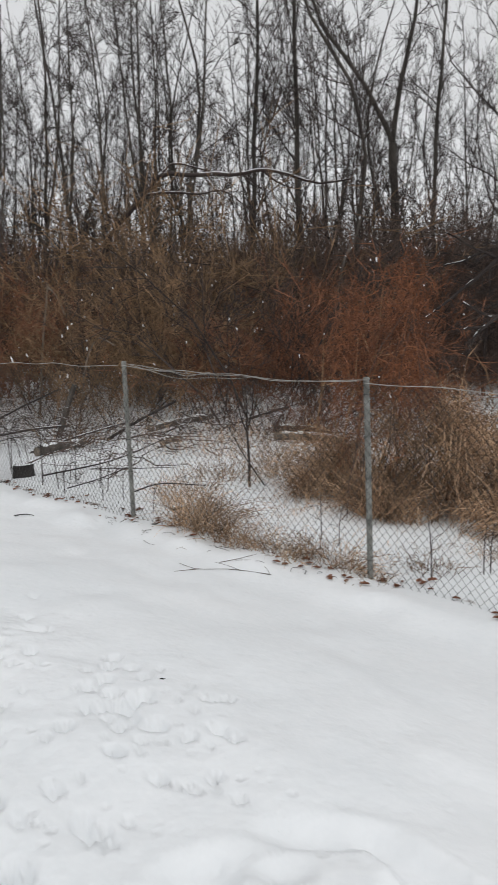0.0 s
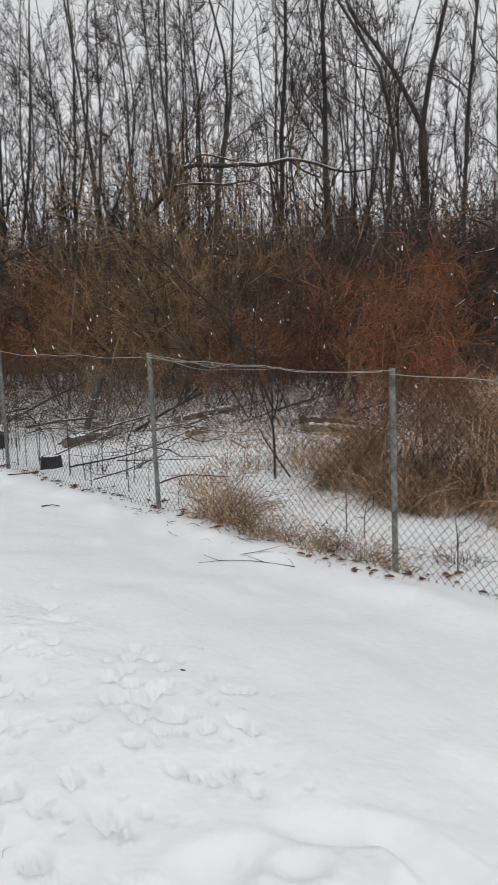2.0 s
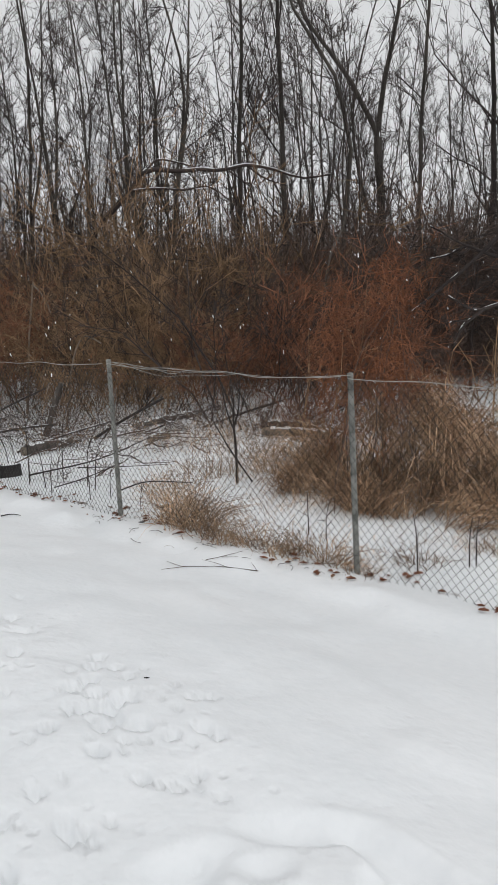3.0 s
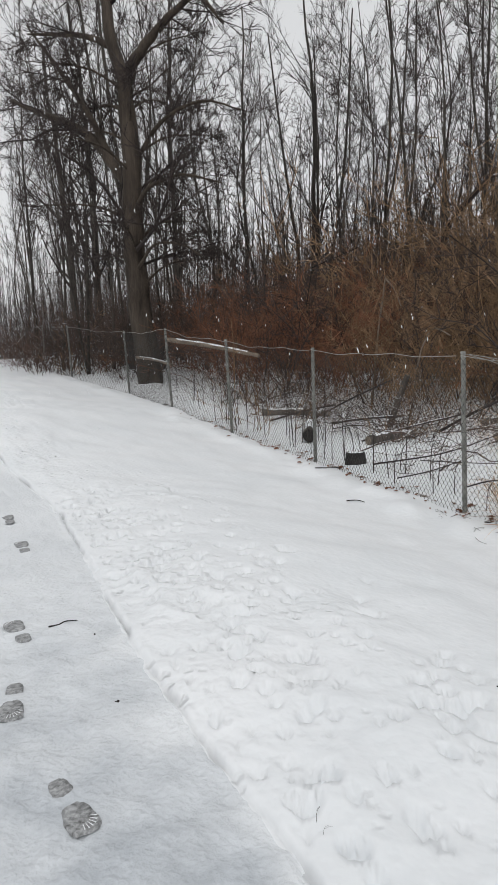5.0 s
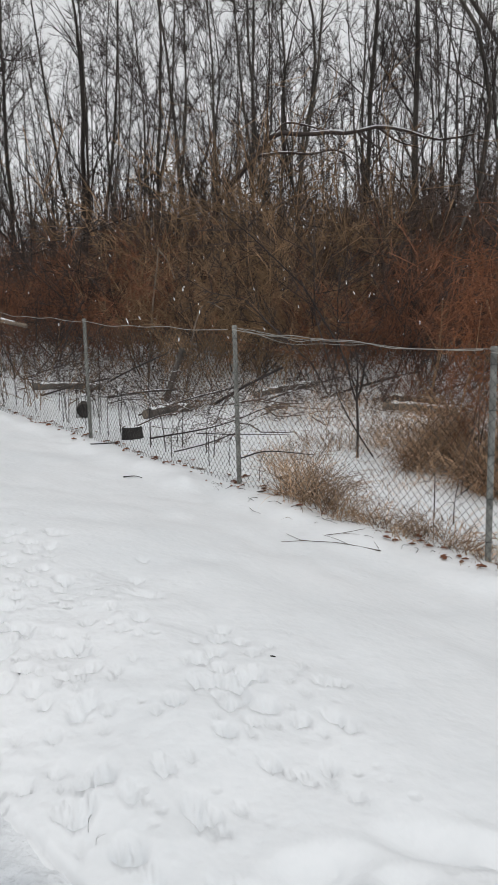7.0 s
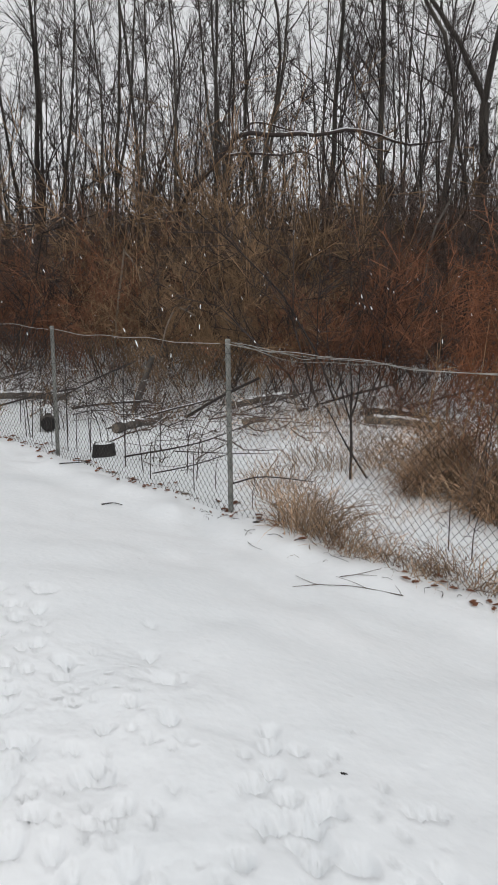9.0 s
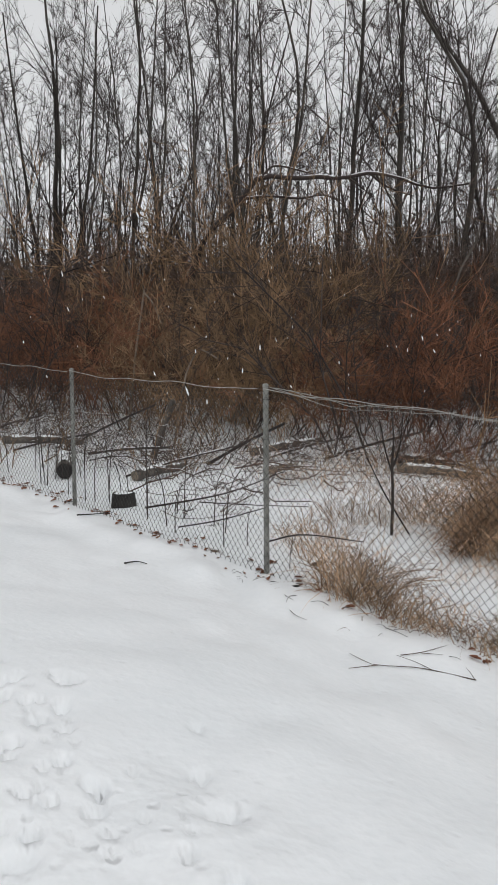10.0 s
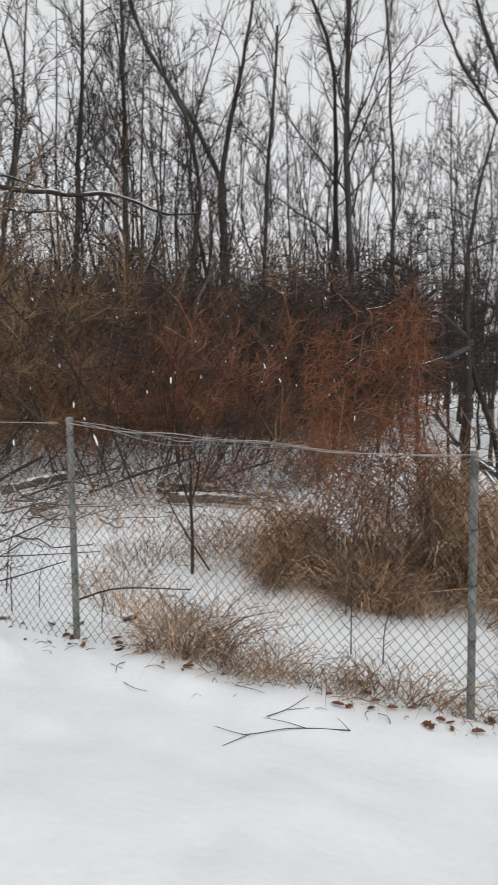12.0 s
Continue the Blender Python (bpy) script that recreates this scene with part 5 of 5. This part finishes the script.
for x, y, a, ln, h in ((-2.6, 8.4, 0.3, 1.6, 0.35), (-3.4, 8.8, -0.4, 1.8, 0.3), (-4.3, 8.7, -0.2, 1.6, 0.4), (-2.1, 9.3, 0.6, 1.3, 0.5), (-1.4, 9.4, -0.3, 1.5, 0.4), (-5.4, 9.7, -0.5, 1.8, 0.4), (-0.6, 9.9, 0.25, 1.7, 0.5),
                       (0.4, 10.0, -0.2, 1.5, 0.45), (-3.9, 9.5, 0.5, 1.5, 0.6)):
    c, q, ln = math.cos(a), math.sin(a), ln * 0.75
    log(on_land(x - c * ln / 2, y - q * ln / 2, 0.03), on_land(x + c * ln / 2, y + q * ln / 2, h), pick.uniform(0.011, 0.02), "dark fallen branch dusted with snow in the brush", M_TWIG, snow=h < 0.36, name="fallen_branch")
# fallen trunk and thin rail resting against the fence
log((-7.3, 9.45, 1.66), (-5.5, 9.5, 1.33), 0.036, "fallen trunk with snow lying across the brush by the fence", M_PALE, name="fallen_log")
log((-8.95, 10.42, 1.38), (-6.76, 8.92, 1.25), 0.024, "thin snowy pole resting across two fence posts", M_PALE, name="fallen_log")


def sticks(name, label, lines, mat=M_GREY, twigs=0):
    """Sticks on the snow: (points, radius); heights are above the ground."""
    ob = thing(name, label, "stick")
    sh = Shape()
    for p, r in lines:
        q = resample([on_land(x, y, h) for x, y, h in p], 10)
        sh.tubes(q, np.linspace(r, r * 0.5, 10), 6)
    part("wood", sh, mat, ob)
    return ob


sticks("fallen_stick", "long thin forked stick lying on the snow", [([(0.145, 4.512, 0.006), (-0.1, 4.53, 0.006), (-0.25, 4.50, 0.006), (-0.33, 4.479, 0.007), (-0.44, 4.56, 0.012)], 0.0027), ([(-0.3, 4.485, 0.007), (-0.37, 4.43, 0.006), (-0.43, 4.385, 0.005)], 0.0024),
                                                                    ([(-0.05, 4.525, 0.006), (-0.13, 4.57, 0.01), (-0.22, 4.615, 0.012)], 0.0018), ([(0.14, 4.51, 0.006), (0.12, 4.54, 0.02), (0.1, 4.56, 0.03)], 0.0018)])
sticks("fallen_stick", "thin forked twig lying by the fence", [([(-0.2, 4.63, 0.006), (-0.1, 4.66, 0.01), (0.02, 4.76, 0.015)], 0.0024), ([(-0.1, 4.66, 0.006), (0.0, 4.66, 0.008)], 0.0018)])
sticks("fallen_twig", "thin bent twig on the snow", [([(-0.82, 5.04, 0.006), (-0.77, 4.97, 0.01), (-0.71, 4.93, 0.006)], 0.002)], M_TWIG)
sticks("fallen_twig", "thin bent twig on the snow", [([(-0.29, 4.97, 0.006), (-0.22, 4.9, 0.01), (-0.17, 4.84, 0.006)], 0.002)], M_TWIG)
for _ in range(34):
    x = pick.uniform(-1.3, 0.7)
    y = float(fence_y(np.array(x))) - abs(pick.gauss(0, 0.14)) - 0.02
    a, ln = pick.uniform(0, 6.28), pick.uniform(0.03, 0.11)
    sticks("fallen_twig", "short thin bit of twig on the snow by the fence", [([(x, y, 0.004), (x + ln * 0.5 * math.cos(a), y + ln * 0.5 * math.sin(a), 0.012), (x + ln * math.cos(a + 0.3), y + ln * math.sin(a + 0.3), 0.004)], pick.uniform(0.0012, 0.0024))], M_TWIG)
sticks("fallen_twig", "short dark twig on the snow", [([(-2.02, 5.50, 0.008), (-1.96, 5.57, 0.014), (-1.89, 5.57, 0.008)], 0.0055)], M_CHAR)
sticks("fallen_twig", "short dark twig on the snow by the fence", [([(-2.9, 6.55, 0.01), (-2.75, 6.72, 0.02), (-2.7, 6.78, 0.03)], 0.006)], M_CHAR)
sticks("fallen_twig", "small grey twig on the path", [([(-1.67, 2.13, -0.008), (-1.64, 2.16, -0.004), (-1.645, 2.195, -0.004), (-1.615, 2.235, -0.008)], 0.0035)], M_CHAR)
sticks("fallen_branch", "long dark branch lying behind the fence", [([(-2.45, 6.95, 0.05), (-1.8, 7.2, 0.2), (-1.3, 7.4, 0.34)], 0.01), ([(-2.0, 7.12, 0.12), (-1.5, 7.0, 0.16), (-1.0, 6.9, 0.2)], 0.006)], M_TWIG)
sticks("fallen_branch", "dark branch held against the fence by the grass", [([(-1.1, 5.72, 0.18), (-0.85, 5.65, 0.28), (-0.45, 5.5, 0.33)], 0.006)], M_TWIG)
sticks("fallen_branch", "dark branch lying against the fence mesh", [([(-1.95, 6.4, 0.06), (-1.55, 6.15, 0.18), (-1.15, 5.9, 0.36)], 0.006)], M_TWIG)


for n in range(9):
    t, u = n / 8, pick.uniform(-0.12, 0.12)
    sticks("fallen_branch", "dark broken branch leaning under the low tree", [([(2.7 + 0.5 * t, 9.45 + u, 1.2 - 0.75 * t + u), (3.1 + 0.35 * t, 9.5 + u, 0.72 - 0.3 * t), (3.75, 9.55 + 2 * u, 0.3 - 0.25 * t)], pick.uniform(0.008, 0.018))], M_TWIG)


def dead_weed(x, y, h, label, bend=(0.1, 0.0), n=4):
    z = land_z(x, y)
    ob = thing("dead_weed", label, "weed", Matrix.Translation((x, y, z)), group="dead weeds by the fence")
    stem = resample([(0, 0, -0.03), (bend[0] * 0.2, bend[1] * 0.2, h * 0.6), (bend[0], bend[1], h)], 8)[None]
    r = np.linspace(min(0.005, 0.016 * h), min(0.0025, 0.008 * h), 8)[None]
    part("stem", Shape().tubes(stem, r, 5), M_TWIG, ob)
    for p, q in zip(*grow(stem, r, n, (0.4, 0.98), (30, 70), 0.45, 5, -0.05, 0.2, r_min=min(0.0018, 0.007 * h))):
        part("side_shoot", Shape().tubes(p, q, 4), M_TWIG, ob)
    return ob


for x, y, h, bend in ((1.12, 4.62, 0.36, (-0.02, 0.0)), (1.45, 4.75, 0.32, (0.02, 0.0)), (1.5, 4.8, 0.3, (0.04, 0.1)), (0.42, 5.35, 0.32, (0, 0)), (0.55, 5.2, 0.28, (0.03, 0)), (-1.5, 6.1, 0.3, (0, 0)), (-2.0, 6.45, 0.35, (0.03, 0)),
                      (-2.35, 6.75, 0.5, (0.04, 0)), (-3.05, 7.2, 0.45, (-0.02, 0.1)), (-3.4, 7.35, 0.5, (0.0, 0.1)), (-1.35, 6.2, 0.25, (0.02, 0)), (-0.95, 5.75, 0.22, (0.04, 0))):
    dead_weed(x, y, h, "thin dark dead weed stem in snow", bend)
dead_weed(-0.175, 1.671, 0.05, "tiny dark grass stem poking out of the snow", (0.012, 0.0), 1)
dead_weed(-0.142, 1.644, 0.035, "tiny dark grass stem poking out of the snow", (0.015, 0.0), 1)
# weeds standing along the far stretch of fence
for i in range(40):
    x = pick.uniform(-7.8, -1.6)
    y = float(fence_y(np.array(x))) + pick.uniform(0.08, 0.7)
    dead_weed(x, y, pick.uniform(0.35, 1.15), "thin dark dead weed stem in snow", (pick.uniform(-0.35, 0.35), pick.uniform(-0.1, 0.15)), 6)

# ---- fallen leaves, clods, footprints ----


def leaf_mesh():
    t = np.linspace(0, 1, 7)
    w = np.array((0.003, 0.03, 0.012, 0.036, 0.014, 0.026, 0.002))
    v = np.stack([np.stack([t * 0.1 - 0.05, s * w, 0.012 + 0.02 * np.sin(t * 3) * abs(s) + 0.015 * (t - 0.4) ** 2], -1) for s in (-1, -0.5, 0, 0.5, 1)])
    return Shape().grid(v).mesh("brown_leaf", M_LEAF)


LEAF = leaf_mesh()
for i in range(170):
    if i < 6:
        x, y = 0.97 + pick.uniform(-0.14, 0.2), 4.47 + pick.uniform(-0.08, 0.08)
    elif i < 16:
        x = pick.uniform(-0.1, 0.75)
        y = float(fence_y(np.array(x))) - pick.uniform(0.02, 0.22)
    else:
        x = pick.uniform(-6.5, 2.2) if i < 100 else pick.uniform(-4.2, -0.5)
        y = float(fence_y(np.array(x))) + pick.gauss(-0.02, 0.09)
    ob = new("brown_leaf", LEAF)
    ob.matrix_basis = Matrix.Translation((x, y, land_z(x, y) + 0.002)) @ Matrix.Rotation(pick.uniform(0, 6.28), 4, "Z") @ Matrix.Rotation(pick.uniform(-0.6, 0.6), 4, "X") @ Matrix.Scale(pick.uniform(0.35, 0.7) if i < 16 else pick.uniform(0.2, 0.65), 4)
    tagged(ob, "curled red-brown dead leaf on the snow", "leaf", "fallen leaves")


def clod(x, y, z, size):
    v = Shape().lathe([(0.001, -0.3), (0.8, -0.1), (1.0, 0.2), (0.6, 0.55), (0.001, 0.65)], 9, 0.18)
    me = v.mesh("clod", M_CHAR)
    ob = new("clod", me)
    ob.matrix_basis = Matrix.Translation((x, y, z)) @ Matrix.Rotation(x * 7, 4, "Z") @ Matrix.Diagonal((size * 1.4, size * 0.7, size * 0.6, 1))
    return tagged(ob, "small dark clod of earth on the snow", "clod", "dark clods")


clod(0.0, 2.575, land_z(0.0, 2.575), 0.0075)
clod(-0.968, 1.822, path_z(-0.968, 1.822), 0.012)
clod(-1.439, 2.166, path_z(-1.439, 2.166), 0.007)
clod(-0.85, 5.42, land_z(-0.85, 5.42), 0.02)
clod(-0.78, 5.9, land_z(-0.78, 5.9), 0.045)


def footprint(x, y, turn, size=1.0, whole=True):
    """A boot print that bares the wet paving: ball and heel, with the tread's bars."""
    z = path_z(x, y)
    ob = thing("footprint", "boot print baring wet grey paving in the path's snow", "footprint", Matrix.Translation((x, y, z + 0.006)) @ Matrix.Rotation(turn, 4, "Z") @ Matrix.Scale(size, 4), group="boot prints on the path")
    for name, cx, ln, wd in (("ball", 0.06, 0.115, 0.082), ("heel", -0.085, 0.07, 0.06)):
        a = np.linspace(0, 2 * np.pi, 25)
        e = 0.62
        ox = cx + np.sign(np.cos(a)) * np.abs(np.cos(a)) ** e * ln / 2
        oy = np.sign(np.sin(a)) * np.abs(np.sin(a)) ** e * wd / 2 * (0.88 + 0.24 * (ox - cx) / ln)
        wob = 1 + 0.03 * np.sin(a * 7 + x * 9) + 0.03 * np.sin(a * 11 + y * 5)
        rows = [np.stack([cx + (ox - cx) * k * wob, oy * k * wob, np.full(25, h)], -1) for k, h in ((1.08, -0.006), (1.0, 0.003), (0.5, 0.003), (0.01, 0.003))]
        sole = part(name, Shape().grid(np.array(rows)), M_PRINT, ob)
        for k in range(6 if name == "ball" else 0):
            b = -0.2 + k * 0.28
            c, q = math.cos(b), math.sin(b)
            bar = np.array([(cx + c * ln * u, q * wd * u * 0.95, 0.0035) for u in (0.28, 0.4, 0.5)])
            part("tread_ridge", Shape().tubes(bar, np.array((0.0004, 0.0012, 0.0018)), 5), M_SNOW, sole, "thin ridge of snow left by the tread")
    return ob


for x, y, turn in ((-0.717, 1.407, -0.38), (-1.266, 1.65, -0.73), (-1.74, 2.035, 2.72), (-2.8, 2.88, 2.6), (-3.41, 3.24, 2.6)):
    footprint(x, y, turn)


# ---- falling snow ----
def snowfall(count):
    """Single flakes in the air between the yard and the wood."""
    p = np.stack([rng.uniform(-9, 3.5, count), rng.uniform(3.2, 10, count), rng.uniform(0.9, 5.0, count)], -1)
    fall = unit(np.array((0.18, -0.1, -1.0)) + rng.normal(size=(count, 3)) * 0.22)
    half = rng.uniform(0.006, 0.017, count)[:, None]
    line = np.stack([p - fall * half, p - fall * half * 0.4, p + fall * half * 0.4, p + fall * half], 1)
    r = rng.uniform(0.002, 0.004, count)[:, None] * np.array((0.25, 1, 1, 0.25))
    return tagged(new("falling_snow", Shape().tubes(line, r, 5).mesh("falling_snow", M_SNOW)), "white snowflakes falling through the air", "snow", kind="stuff")


snowfall(680)
